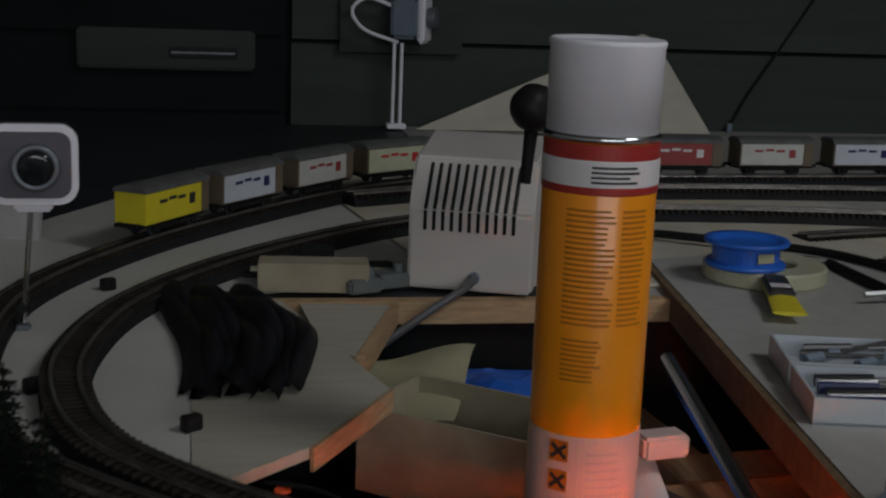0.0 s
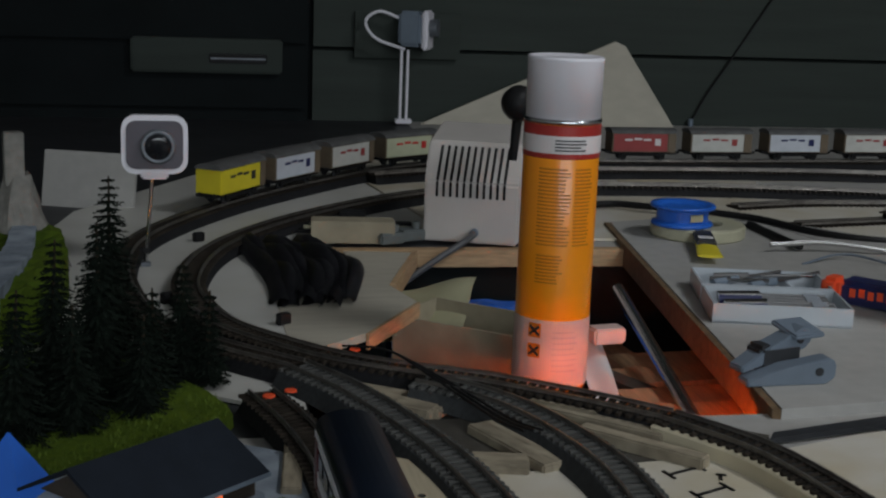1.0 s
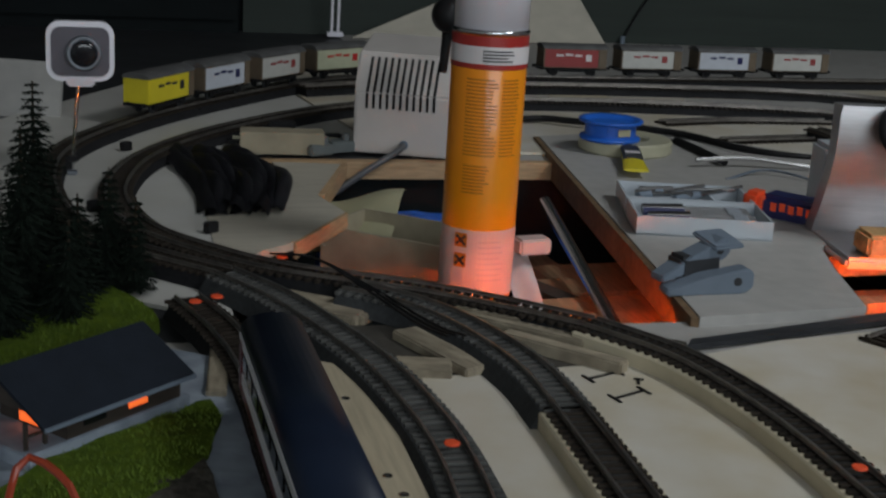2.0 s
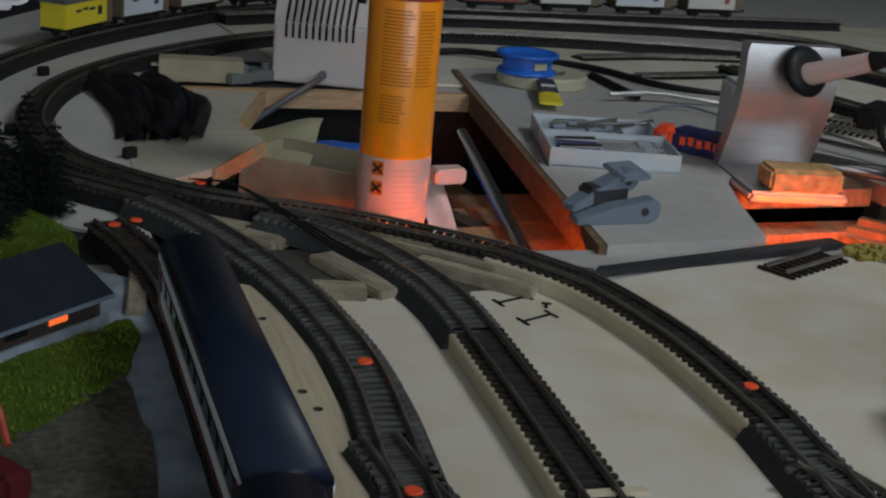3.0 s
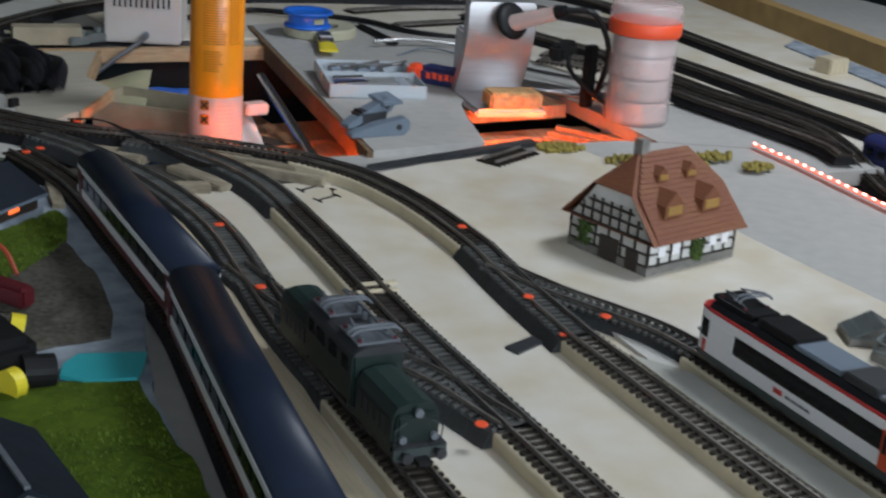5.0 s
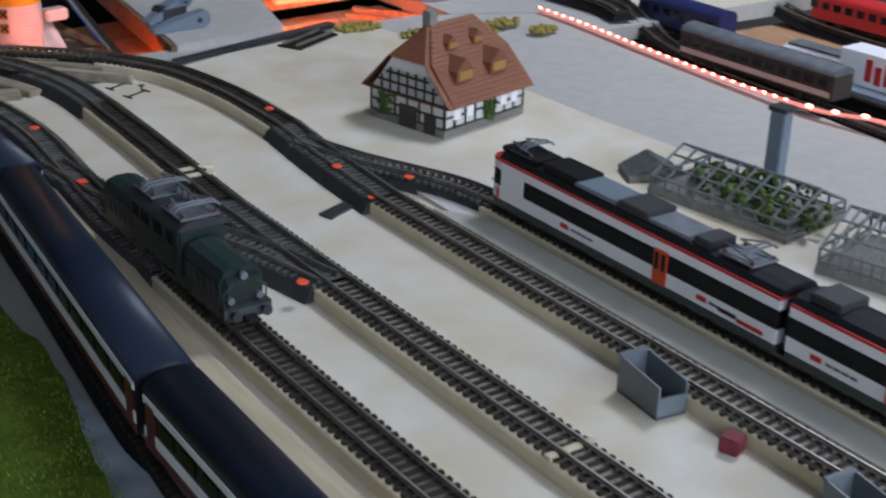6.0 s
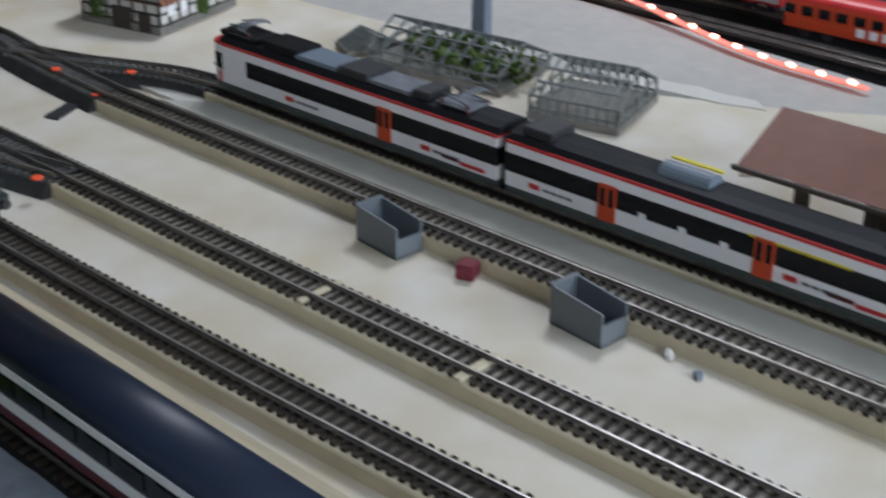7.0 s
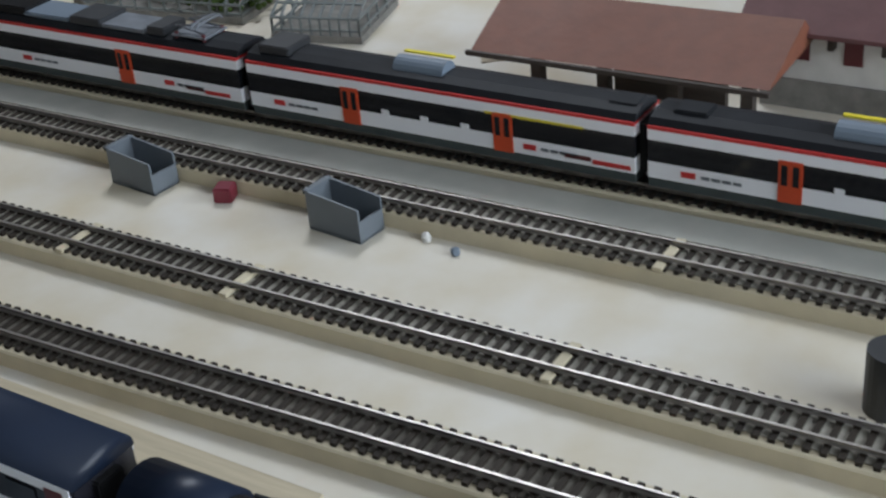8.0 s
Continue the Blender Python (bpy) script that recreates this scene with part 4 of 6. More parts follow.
    for y, ln, mat, w, h in equipment["roof"]:
        part("roof_unit", Box(0, y, 0.0462 + h / 2, w, ln, h, bevel=0.0008), mat, t)
    for y in equipment.get("yellow", ()):
        part("roof_end", Rod((0, y - 0.018, 0.0455), (0, y + 0.018, 0.0455), 0.0085, 20), GREYBLUE, t)
        part("yellow_strip", Box(0.008, y, 0.0535, 0.003, 0.036, 0.0012), YELLOW, t)
        for s in (-1, 1):
            part("first_class_line", Box(s * (W / 2 + 0.0004), y - 0.085, 0.0332, 0.0005, 0.065, 0.0013), YELLOW, t)
    for y in equipment.get("pantographs", ()):
        pantograph(t, y, 0.0480, SILVER, 0.014)
    for e in (-1, 1):
        part("bogie", Box(0, e * L * 0.36, 0.0045, W * 0.62, 0.040, 0.006), BLACK, t)
        for q in (-0.013, 0.013):
            wheelset(t, e * L * 0.36 + q, 0.0055)
    return t


def pantograph(t, y, z, mat, half, raised=0.010):
    """A folded roof pantograph with insulators."""
    p = part("pantograph", Box(0, y, z + 0.001, half * 1.7, 0.030, 0.0012), mat, t, "folded silver pantograph")
    for sx in (-1, 1):
        for sy in (-1, 1):
            part("insulator", Rod((sx * half * 0.7, y + sy * 0.012, z - 0.002), (sx * half * 0.7, y + sy * 0.012, z + 0.003), 0.0014, 8), BURGUNDY, p)
        part("strut", rod(Rod((sx * half * 0.6, y - 0.012, z + 0.003), (sx * half * 0.45, y + 0.014, z + 0.006), 0.0007, 6), (sx * half * 0.45, y + 0.014, z + 0.006), (sx * half * 0.8, y - 0.006, z + raised), 0.0007, 6), mat, p)
    for q in (-0.004, 0.001):
        part("contact_strip", tube([(-half, y - 0.006 + q, z + raised - 0.003), (-half * 0.7, y - 0.006 + q, z + raised), (half * 0.7, y - 0.006 + q, z + raised), (half, y - 0.006 + q, z + raised - 0.003)], 0.0009, 6, 0.004), mat, p)


E1 = dict(doors=[-0.045], plain=[], logos=[(0.055, 1.0), (-0.085, 1.0)], red=[(-0.128, 0.022)], roof=[(0.118, 0.045, BLACK, 0.024, 0.004), (0.070, 0.040, BLACK, 0.026, 0.006), (0.030, 0.045, GREYBLUE, 0.027, 0.0035), (-0.010, 0.030, DARK, 0.028, 0.006), (-0.045, 0.040, SILVER, 0.026, 0.003), (-0.075, 0.016, DARK, 0.024, 0.006)], pantographs=[0.120, -0.105])
E2 = dict(doors=[0.057, -0.054], plain=[(0.045, -0.042)], logos=[(0.115, 1.0), (-0.072, 1.0)], red=[(-0.125, 0.024)], roof=[(0.118, 0.024, DARK, 0.026, 0.006), (-0.128, 0.018, ROOFG, 0.016, 0.002)], yellow=[0.010])
E3 = dict(doors=[0.057, -0.054], plain=[(0.045, -0.042)], logos=[(0.115, 1.0), (-0.072, 1.0)], red=[(-0.125, 0.024)], roof=[(0.118, 0.020, ROOFG, 0.016, 0.003)], yellow=[0.020])
commuter_car(-0.478, -0.779, X4, True, "white commuter train car with a red nose and dark windows", E1)
commuter_car(-0.784, -1.066, X4, False, "white middle car of the commuter train with orange-red doors", E2)
commuter_car(-1.071, -1.353, X4, False, "white car of the commuter train with orange-red doors", E3)

# ---- green electric locomotive ----
LY = -0.575
loco = thing("electric_locomotive", "dark green articulated electric locomotive with silver roof gear", "locomotive", at=(X1 - 0.0015, LY + 0.105, TOP))
part("cab", Box(0, 0, 0.0300, 0.034, 0.078, 0.034, bevel=0.0015), LOCO, loco)
part("cab_roof", extrude_y([(-0.0185 * math.cos(math.pi * k / 12), 0.0465 + 0.0055 * math.sin(math.pi * k / 12)) for k in range(13)], -0.042, 0.042), DARK, loco)
for s in (-1, 1):
    for q in (-0.026, -0.006, 0.014, 0.030):
        part("cab_window", Box(s * 0.0172, q, 0.0375, 0.0008, 0.010 if abs(q) > 0.02 else 0.013, 0.009, bevel=0.0002), GLASSD, loco)
for e in (-1, 1):
    k = [(-0.0150, 0.010), (-0.0150, 0.0310), (-0.0115, 0.0375), (-0.005, 0.0395), (0.005, 0.0395), (0.0115, 0.0375), (0.0150, 0.0310), (0.0150, 0.010)]
    hood = part("hood", extrude_y(k, e * 0.041, e * 0.094), LOCO, loco, "green bonnet")
    part("hood_top", extrude_y([(-0.0112, 0.0376), (-0.005, 0.0399), (0.005, 0.0399), (0.0112, 0.0376), (0.005, 0.0385), (-0.005, 0.0385)], e * 0.042, e * 0.092), LOCO_ROOF, hood)
    part("hood_front", Box(0, e * 0.0955, 0.0225, 0.026, 0.004, 0.022, bevel=0.0015), LOCO, hood)
    for q in range(5):
        for s in (-1, 1):
            part("louvre", Box(s * 0.0152, e * (0.049 + 0.0085 * q), 0.0230, 0.0008, 0.0055, 0.010), DARK, hood)
    part("bogie_frame", Box(0, e * 0.062, 0.0085, 0.027, 0.076, 0.007, bevel=0.0008), DARK, loco)
    part("buffer_beam", Box(0, e * 0.1015, 0.0125, 0.033, 0.003, 0.007), SKIRT, loco)
    part("footplate", Box(0, e * 0.098, 0.0160, 0.032, 0.010, 0.0012), DARK, loco)
    for s in (-1, 1):
        part("buffer", rod(Rod((s * 0.0105, e * 0.1025, 0.0125), (s * 0.0105, e * 0.108, 0.0125), 0.0014, 10), (s * 0.0105, e * 0.108, 0.0125), (s * 0.0105, e * 0.1095, 0.0125), 0.0034, 14), DARK, loco)
        part("lamp", Rod((s * 0.0100, e * 0.0975, 0.0195), (s * 0.0100, e * 0.1005, 0.0195), 0.0024, 12), SILVER, loco)
        part("handrail", tube([(s * 0.0145, e * 0.099, 0.0165), (s * 0.0145, e * 0.0995, 0.028), (s * 0.008, e * 0.099, 0.030)], 0.0005, 6), SKIRT, loco)
        for q in (0.036, 0.060, 0.086):
            part("wheel", Rod((s * 0.0075, e * q, 0.0075), (s * 0.0100, e * q, 0.0075), 0.0075, 18), BLACK, loco)
    part("lamp", Rod((0, e * 0.0965, 0.0345), (0, e * 0.0990, 0.0345), 0.0026, 12), SILVER, loco)
    part("coupling", Box(0, e * 0.106, 0.0085, 0.008, 0.010, 0.003), BLACK, loco)
    pantograph(loco, e * 0.023, 0.0515, SILVER, 0.0165, 0.008)
for q in (-0.010, 0.0, 0.010):
    part("roof_insulator", Rod((0.006, q, 0.050), (0.006, q, 0.058), 0.0018, 10), SILVER, loco)
part("roof_busbar", tube([(0.006, -0.036, 0.0575), (0.006, 0.0, 0.0590), (0.006, 0.036, 0.0575)], 0.0008, 6), SILVER, loco)


# ---- marks, dots and small things on the station board ----
sym = thing("pen_mark", "black pen marks drawn on the cream board", "drawing")
for x, y, a in ((-0.015, -0.007, 24), (-0.010, -0.040, 26)):
    bm = Box(x, y, 0.0006, 0.026, 0.0018, 0.0008, a)
    for e in (-1, 1):
        c, s = math.cos(radians(a)), math.sin(radians(a))
        box(bm, x + e * 0.0130 * c, y + e * 0.0130 * s, 0.0006, 0.0018, 0.013, 0.0008, a - 10)
    part("bracket", bm, BLACK, sym)
part("arrow", box(Box(0.004, -0.019, 0.0006, 0.0018, 0.009, 0.0008, -20), 0.0055, -0.0155, 0.0006, 0.0065, 0.0018, 0.0008, -20), BLACK, sym)


def dot(x, y, z=BED + 0.0064, r=0.0042):
    d = tagged(part("orange_dot", lathe([(r, 0), (r, 0.0009), (r * 0.9, 0.0012)], 20, (x, y, z)), REDORANGE), "round fluorescent orange marker on a turnout", "marker", "orange markers")
    return d


for x, y in ((-0.247, 0.118), (-0.146, -0.137), (0.058, -0.189), (0.034, -0.352), (0.072, -0.403), (-0.1005, -0.533), (-0.158, -0.281), (-0.192, 0.212), (-0.262, 0.108)):
    dot(x, y)
dot(0.030, -0.415, BED + 0.001)

tagged(part("dark_strip", prism([(-0.012, -0.402), (0.018, -0.390), (0.020, -0.402), (-0.008, -0.415)], 0.0, 0.002), DARK), "short dark rubber strip on the cream board", "strip")


def storage_bin(x, y, turn, label):
    t = thing("storage_bin", label, "storage bin", "plastic bins by the track", at=(x, y, 0), turn=turn)
    w, d, h, k = 0.0215, 0.040, 0.025, 0.0014
    part("base", Box(0, 0, 0.001, w, d, 0.002), BIN, t)
    for s in (-1, 1):
        bm = bmesh.new()
        a = [(-d / 2, 0), (d / 2, 0), (d / 2, h), (-d / 2 + 0.001, h - 0.003), (-d / 2, h - 0.004)]
        vs = [[bm.verts.new((s * (w / 2 - q), y2, z)) for y2, z in a] for q in (0, k)]
        bm.faces.new(vs[0])
        bm.faces.new(vs[1][::-1])
        for i in range(5):
            bm.faces.new((vs[0][i], vs[1][i], vs[1][(i + 1) % 5], vs[0][(i + 1) % 5]))
        part("side", bm, BIN, t)
    part("back", Box(0, d / 2 - k / 2, h / 2, w - 2 * k, k, h), BIN, t)
    part("front", Box(0, -d / 2 + k / 2, 0.0068, w - 2 * k, k, 0.0136), BIN, t)
    part("rim", Box(0, d / 2 - 0.0005, h, w, 0.0035, 0.0015), BIN, t)
    return t


storage_bin(0.0130, -0.7575, -6, "blue-grey plastic bin beside the track")
storage_bin(0.0130, -0.9165, -6, "blue-grey plastic bin with a label rail beside the track")
bit = thing("red_plastic_bit", "small burgundy plastic part on the cream board", "plastic part", at=(0.015, -0.823, 0))
part("block", Box(0, 0, 0.005, 0.013, 0.012, 0.010, 20, bevel=0.001), BURG2, bit)
part("peg", Box(0.005, 0.007, 0.0035, 0.005, 0.006, 0.007, 20), BURG2, bit)
for k, (x, y, r) in enumerate(((0.019, -0.968, 0.0032), (0.012, -0.992, 0.0030), (-0.205, -0.655, 0.002), (-0.198, -0.97, 0.002))):
    bm = bmesh.new()
    bmesh.ops.create_icosphere(bm, subdivisions=2, radius=r, matrix=pose(x, y, r * 0.6))
    for v in bm.verts:
        v.co += Vector(noise.noise_vector(v.co * 400)) * r * 0.3
    tagged(part("crumb", bm, [PLASTER, GREYBLUE, DARK, DARK][k]), "small crumb lying on the cream board", "crumb")
grey = tagged(part("grey_cylinder", Rod((-0.030, -1.245, 0.0), (-0.030, -1.245, 0.032), 0.012, 24), DARK), "dark round weight standing on the cream board", "weight")
# pale joint pads under rail joints, platform between the tracks
for x, y in ((X2, -0.787), (X2, -0.909), (-0.073, -1.102), (0.040, -1.109), (-0.070, -0.300), (-0.064, -0.285)):
    tagged(part("joint_pad", Box(x, y, BED + 0.0014, 0.034, 0.0060, 0.0026, bevel=0.0004), STRIP), "pale plastic pad under a rail joint", "joint pad", "joint pads")
structure("platform_strip", prism([(0.064, -0.45), (0.090, -0.49), (0.092, -1.5), (0.064, -1.5)], 0.0, 0.0075), PLATFORM, "grey-green low platform between two tracks", "platform")
structure("white_patch", prism([(0.080, -0.40), (0.098, -0.44), (0.104, -0.472), (0.078, -0.468)], 0.0, 0.003), WHITE_BOARD, "white painted patch beside the turnout", "paint patch")

# wooden pieces among the curves
pl = thing("pine_plank", "pale pine plank with screws beside the coaches", "plank")
part("board", prism([(-0.192, 0.018), (-0.168, 0.004), (-0.166, -0.10), (-0.166, -0.23), (-0.168, -0.30), (-0.189, -0.55), (-0.196, -1.05), (-0.222, -1.05), (-0.214, -0.50), (-0.200, -0.20)], 0.0, 0.006), PINE, pl)
for x, y in ((-0.186, -0.045), (-0.182, -0.150), (-0.178, -0.172)):
    part("screw", lathe([(0.0026, 0), (0.0026, 0.0006), (0.0012, 0.0002)], 14, (x, y, 0.006)), STEEL, pl)
WOODS = [(-0.228, 0.235, 0.135, 0.018, -50), (-0.170, 0.141, 0.075, 0.030, -36), (-0.156, 0.128, 0.030, 0.040, -36), (-0.110, 0.040, 0.084, 0.020, -68), (-0.128, 0.010, 0.036, 0.022, -12), (-0.050, 0.082, 0.112, 0.012, -43), (-0.030, 0.030, 0.090, 0.012, -47), (-0.062, 0.100, 0.05, 0.010, -40)]
for k, (x, y, l, w, a) in enumerate(WOODS):
    t = thing("wood_block", "rough pale wooden support under the curved tracks", "wood block", "wood blocks", at=(x, y, -0.004), turn=a)
    part("block", Box(0, 0, 0.0035 + 0.0004 * k, l, w, 0.007 + 0.0008 * k, bevel=0.0012), WORN_PINE, t)
pc = thing("wood_block", "weathered wooden strip beside the dark track", "wood block", "wood blocks", at=(-0.252, 0.030, -0.004), turn=84)
part("block", Box(0, 0, 0.006, 0.12, 0.012, 0.012, bevel=0.001), WORN_PINE, pc)
wr = thing("wire", "thin dark wires across the wooden supports", "wire")
for k in range(3):
    part("strand", tube([(-0.20 + 0.004 * k, 0.222, 0.017), (-0.17, 0.19, 0.022), (-0.145 + 0.003 * k, 0.14, 0.016), (-0.120 + 0.005 * k, 0.06, 0.014), (-0.108 + 0.006 * k, 0.03, 0.016)], 0.0009, 6), BLACK, wr)

# cable running over the tool board and back board
cb = thing("black_cable", "black cable lying over the boards", "cable")
part("cord", tube([(0.06, 0.80, 0.006), (0.20, 0.875, 0.006), (0.257, 0.850, 0.008), (0.362, 0.780, 0.008), (0.405, 0.690, 0.008), (0.457, 0.655, 0.006), (0.52, 0.64, 0.004)], 0.0042), BLACK, cb)


# ---- tools ----
box_t = thing("screwdriver_box", "open milky plastic box of small screwdrivers", "tool box", at=(0.206, 0.372, 0.004), turn=-13)
SHRINK = Matrix.Diagonal((0.94, 0.74, 1, 1))
box_t.matrix_basis = box_t.matrix_basis @ SHRINK
for cy, dz in ((-0.048, 0.0), (0.052, 0.0)):
    part("tray_floor", Box(0, cy, 0.0012, 0.128, 0.092, 0.002), TRAY, box_t)
    for s in (-1, 1):
        part("tray_wall", Box(s * 0.063, cy, 0.009, 0.002, 0.092, 0.017), TRAY, box_t)
        part("tray_wall", Box(0, cy + s * 0.045, 0.009, 0.124, 0.002, 0.017), TRAY, box_t)
    part("divider", Box(0.028 if cy > 0 else -0.01, cy, 0.007, 0.0015, 0.085, 0.012), TRAY, box_t)
for k in range(6):
    y = -0.084 + 0.013 * k
    sd = thing("screwdriver", "small precision screwdriver with a bright shank", "screwdriver", "screwdrivers in the box", at=(0.206, 0.372, 0.004), turn=-12 + (k % 3) * 2 - 2)
    sd.matrix_basis = sd.matrix_basis @ SHRINK
    part("handle", Rod((-0.052, y, 0.012), (-0.012, y + 0.002, 0.013), 0.0042, 12), [NAVY, STEEL, BLACK][k % 3], sd)
    part("shank", Rod((-0.012, y + 0.002, 0.013), (0.052, y + 0.003, 0.013), 0.0018, 10), STEEL, sd)
    part("collar", Rod((0.030, y + 0.002, 0.013), (0.044, y + 0.003, 0.013), 0.0028, 12), SILVER, sd)
for k, (x0, y0, x1, y1) in enumerate(((-0.055, 0.030, 0.02, 0.085), (-0.05, 0.065, 0.05, 0.07), (-0.02, 0.02, 0.06, 0.09), (-0.056, 0.045, 0.0, 0.03))):
    sd = thing("loose_tool", "slender steel tool lying in the open lid", "hand tool", "steel tools", at=(0.212, 0.372, 0.004), turn=-12)
    sd.matrix_basis = sd.matrix_basis @ SHRINK
    part("shaft", Rod((x0, y0, 0.014), (x1, y1, 0.018), 0.0022, 10), STEEL, sd)
    part("grip", Rod((x0, y0, 0.014), (x0 + (x1 - x0) * 0.35, y0 + (y1 - y0) * 0.35, 0.0154), 0.0040, 10), STEEL if k % 2 else GREYBLUE, sd)

tape = thing("tape_roll", "roll of yellowed tape lying flat", "tape roll", at=(0.262, 0.692, 0.004))
ringp = [(0.026, 0.0), (0.052, 0.0), (0.054, 0.002), (0.054, 0.013), (0.052, 0.015), (0.028, 0.015), (0.026, 0.013)]
part("roll", lathe(ringp + [(0.0261, 0.001)], 48), TAPE, tape)
sp = thing("wire_spool", "bright blue plastic wire spool", "spool", at=(0.238, 0.680, 0.019))
part("lower_flange", lathe([(0.034, 0), (0.035, 0.002), (0.034, 0.004), (0.026, 0.006)], 40), BLUE, sp, smooth=True)
part("drum", lathe([(0.029, 0.004), (0.029, 0.019)], 40), BLUE, sp)
part("upper_flange", lathe([(0.027, 0.018), (0.036, 0.020), (0.037, 0.022), (0.036, 0.024), (0.030, 0.023), (0.026, 0.018), (0.010, 0.017)], 40), BLUE, sp, smooth=True)
part("paper_tag", Box(0.006, -0.0292, 0.012, 0.016, 0.001, 0.008, 12), PAPER, sp)
tubet = thing("glue_tube", "yellow and black glue tube with a black cap", "glue tube", at=(0.233, 0.592, 0.004), turn=-16.7)
bm = bmesh.new()
bmesh.ops.create_cone(bm, cap_ends=True, segments=20, radius1=0.0135, radius2=0.009, depth=0.110, matrix=pose(0, 0, 0.009, -90, 0, 0))
for v in bm.verts:
    k = (v.co.y + 0.055) / 0.11
    v.co.z = 0.009 + (v.co.z - 0.009) * (0.12 + 0.6 * k)
part("body", bm, YELLOW, tubet)
part("dark_print", Box(0, 0.022, 0.0125, 0.021, 0.060, 0.007, bevel=0.002), DARK, tubet)
part("white_print", Box(0, 0.010, 0.0163, 0.016, 0.010, 0.001), LABELW, tubet)
part("cap", Rod((0, 0.054, 0.009), (0, 0.076, 0.009), 0.007, 14, 0.005), BLACK, tubet)
kn = thing("utility_knife", "dark blue utility knife with an orange end", "knife", at=(0.278, 0.385, 0.004), turn=-52)
part("handle", Box(0.036, 0.012, 0.012, 0.066, 0.034, 0.022, bevel=0.005), NAVY, kn)
part("end", Box(0.000, -0.002, 0.014, 0.018, 0.024, 0.022, bevel=0.004), REDORANGE, kn)
bm = bmesh.new()
for q in range(5):
    box(bm, 0.020 + 0.0088 * q, -0.0052, 0.013 + 0.001 * (q % 2), 0.0058, 0.0008, 0.0080)
part("lettering", bm, REDORANGE, kn)
# spring clamp: two wedge-shaped arms hinged at their thin ends
pn = thing("clamp_tool", "grey-blue plastic spring clamp lying on its side", "clamp", at=(0.088, 0.140, 0.004), turn=3)


def wedge(length, tip, heel, depth):
    bm = extrude_y([(0, 0), (length * 0.9, 0), (length, heel * 0.25), (length, heel * 0.8), (length * 0.93, heel), (length * 0.45, (tip + heel) * 0.56), (0, tip)], 0, depth)
    bmesh.ops.bevel(bm, geom=bm.edges[:], offset=0.0012, segments=2, affect="EDGES")
    return bm


low = part("lower_jaw", wedge(0.072, 0.005, 0.020, 0.016), GREYBLUE, pn)
upp = part("upper_jaw", wedge(0.068, 0.005, 0.017, 0.016), GREYBLUE, pn)
upp.matrix_basis = pose(0.001, 0.010, 0.007, 0, -13, 14)
part("finger_plate", Box(0.056, 0.034, 0.034, 0.030, 0.030, 0.004, 14, bevel=0.0015, tilt=12), GREYBLUE, pn)
part("hollow", Box(0.034, 0.028, 0.016, 0.040, 0.020, 0.020, 14, bevel=0.003), DARK, pn)
for x, z, y, o in ((0.058, 0.010, -0.0006, low), (0.057, 0.009, -0.0006, upp)):
    part("rivet_hole", Rod((x, y, z), (x, y + 0.003, z), 0.0034, 14), DARK, o)
tw = thing("test_lead", "black probe with thin wires on the board", "test lead")
part("probe", Rod((0.345, 0.735, 0.006), (0.345, 0.600, 0.010), 0.006, 12, 0.004), BLACK, tw)
part("lead", tube([(0.345, 0.735, 0.006), (0.33, 0.78, 0.004), (0.37, 0.76, 0.003), (0.40, 0.66, 0.003), (0.44, 0.60, 0.004)], 0.0015, 6), BLACK, tw)
part("lead", tube([(0.31, 0.60, 0.012), (0.37, 0.60, 0.014), (0.44, 0.585, 0.008)], 0.003, 6), STEEL, tw)
part("lead", tube([(0.32, 0.54, 0.004), (0.38, 0.56, 0.010), (0.43, 0.50, 0.004)], 0.0015, 6), GREYBLUE, tw)

# soldering iron in its stand
iron = thing("soldering_stand", "brushed metal soldering iron stand with a sponge tray", "soldering stand", at=(0.344, 0.290, -0.004), turn=-9)
part("base", Box(0, -0.010, 0.005, 0.092, 0.115, 0.010, bevel=0.003), BRUSHED, iron)
bm = bmesh.new()
pr = []
for k in range(33):
    u = k / 32
    pr.append((0.048 - 0.045 * math.sin(u * math.pi * 0.55) ** 1.2 * (1 - 0.35 * u) - 0.004 * u, 0.008 + 0.122 * u))
vs = []
for x in (-0.044, 0.044):
    vs.append([bm.verts.new((x * (1 - 0.05 * (i > 30)), 0.010 + y - 0.03, z)) for i, (y, z) in enumerate(pr)] + [bm.verts.new((x, 0.010 + y - 0.03 + 0.018, z)) for y, z in reversed(pr)])
n = len(vs[0])
bm.faces.new(vs[0])
bm.faces.new(vs[1][::-1])
for k in range(n):
    bm.faces.new((vs[0][k], vs[1][k], vs[1][(k + 1) % n], vs[0][(k + 1) % n]))
part("curved_plate", bm, BRUSHED, iron, "brushed metal curved plate")
part("sponge", Box(0.006, -0.048, 0.020, 0.068, 0.036, 0.020, bevel=0.003), SPONGE, iron, "used yellow-brown sponge")
part("collar", lathe([(0.022, 0), (0.024, 0.003), (0.022, 0.008), (0.014, 0.009)], 32), BLACK, iron, smooth=True).matrix_basis = pose(0.006, -0.014, 0.108, 62, 0, 22)
part("iron_handle", Rod((0.006, -0.018, 0.106), (0.046, -0.066, 0.130), 0.0105, 20, 0.0085), PINK, iron, "pale pink handle")
part("handle_cap", Rod((0.046, -0.066, 0.130), (0.054, -0.076, 0.135), 0.0090, 16, 0.006), BLACK, iron)
part("cord", tube([(0.054, -0.076, 0.135), (0.088, -0.085, 0.132), (0.118, -0.07, 0.085), (0.128, -0.03, 0.03), (0.15, 0.03, 0.008), (0.19, 0.09, 0.006)], 0.0036), BLACK, iron, "black cord")
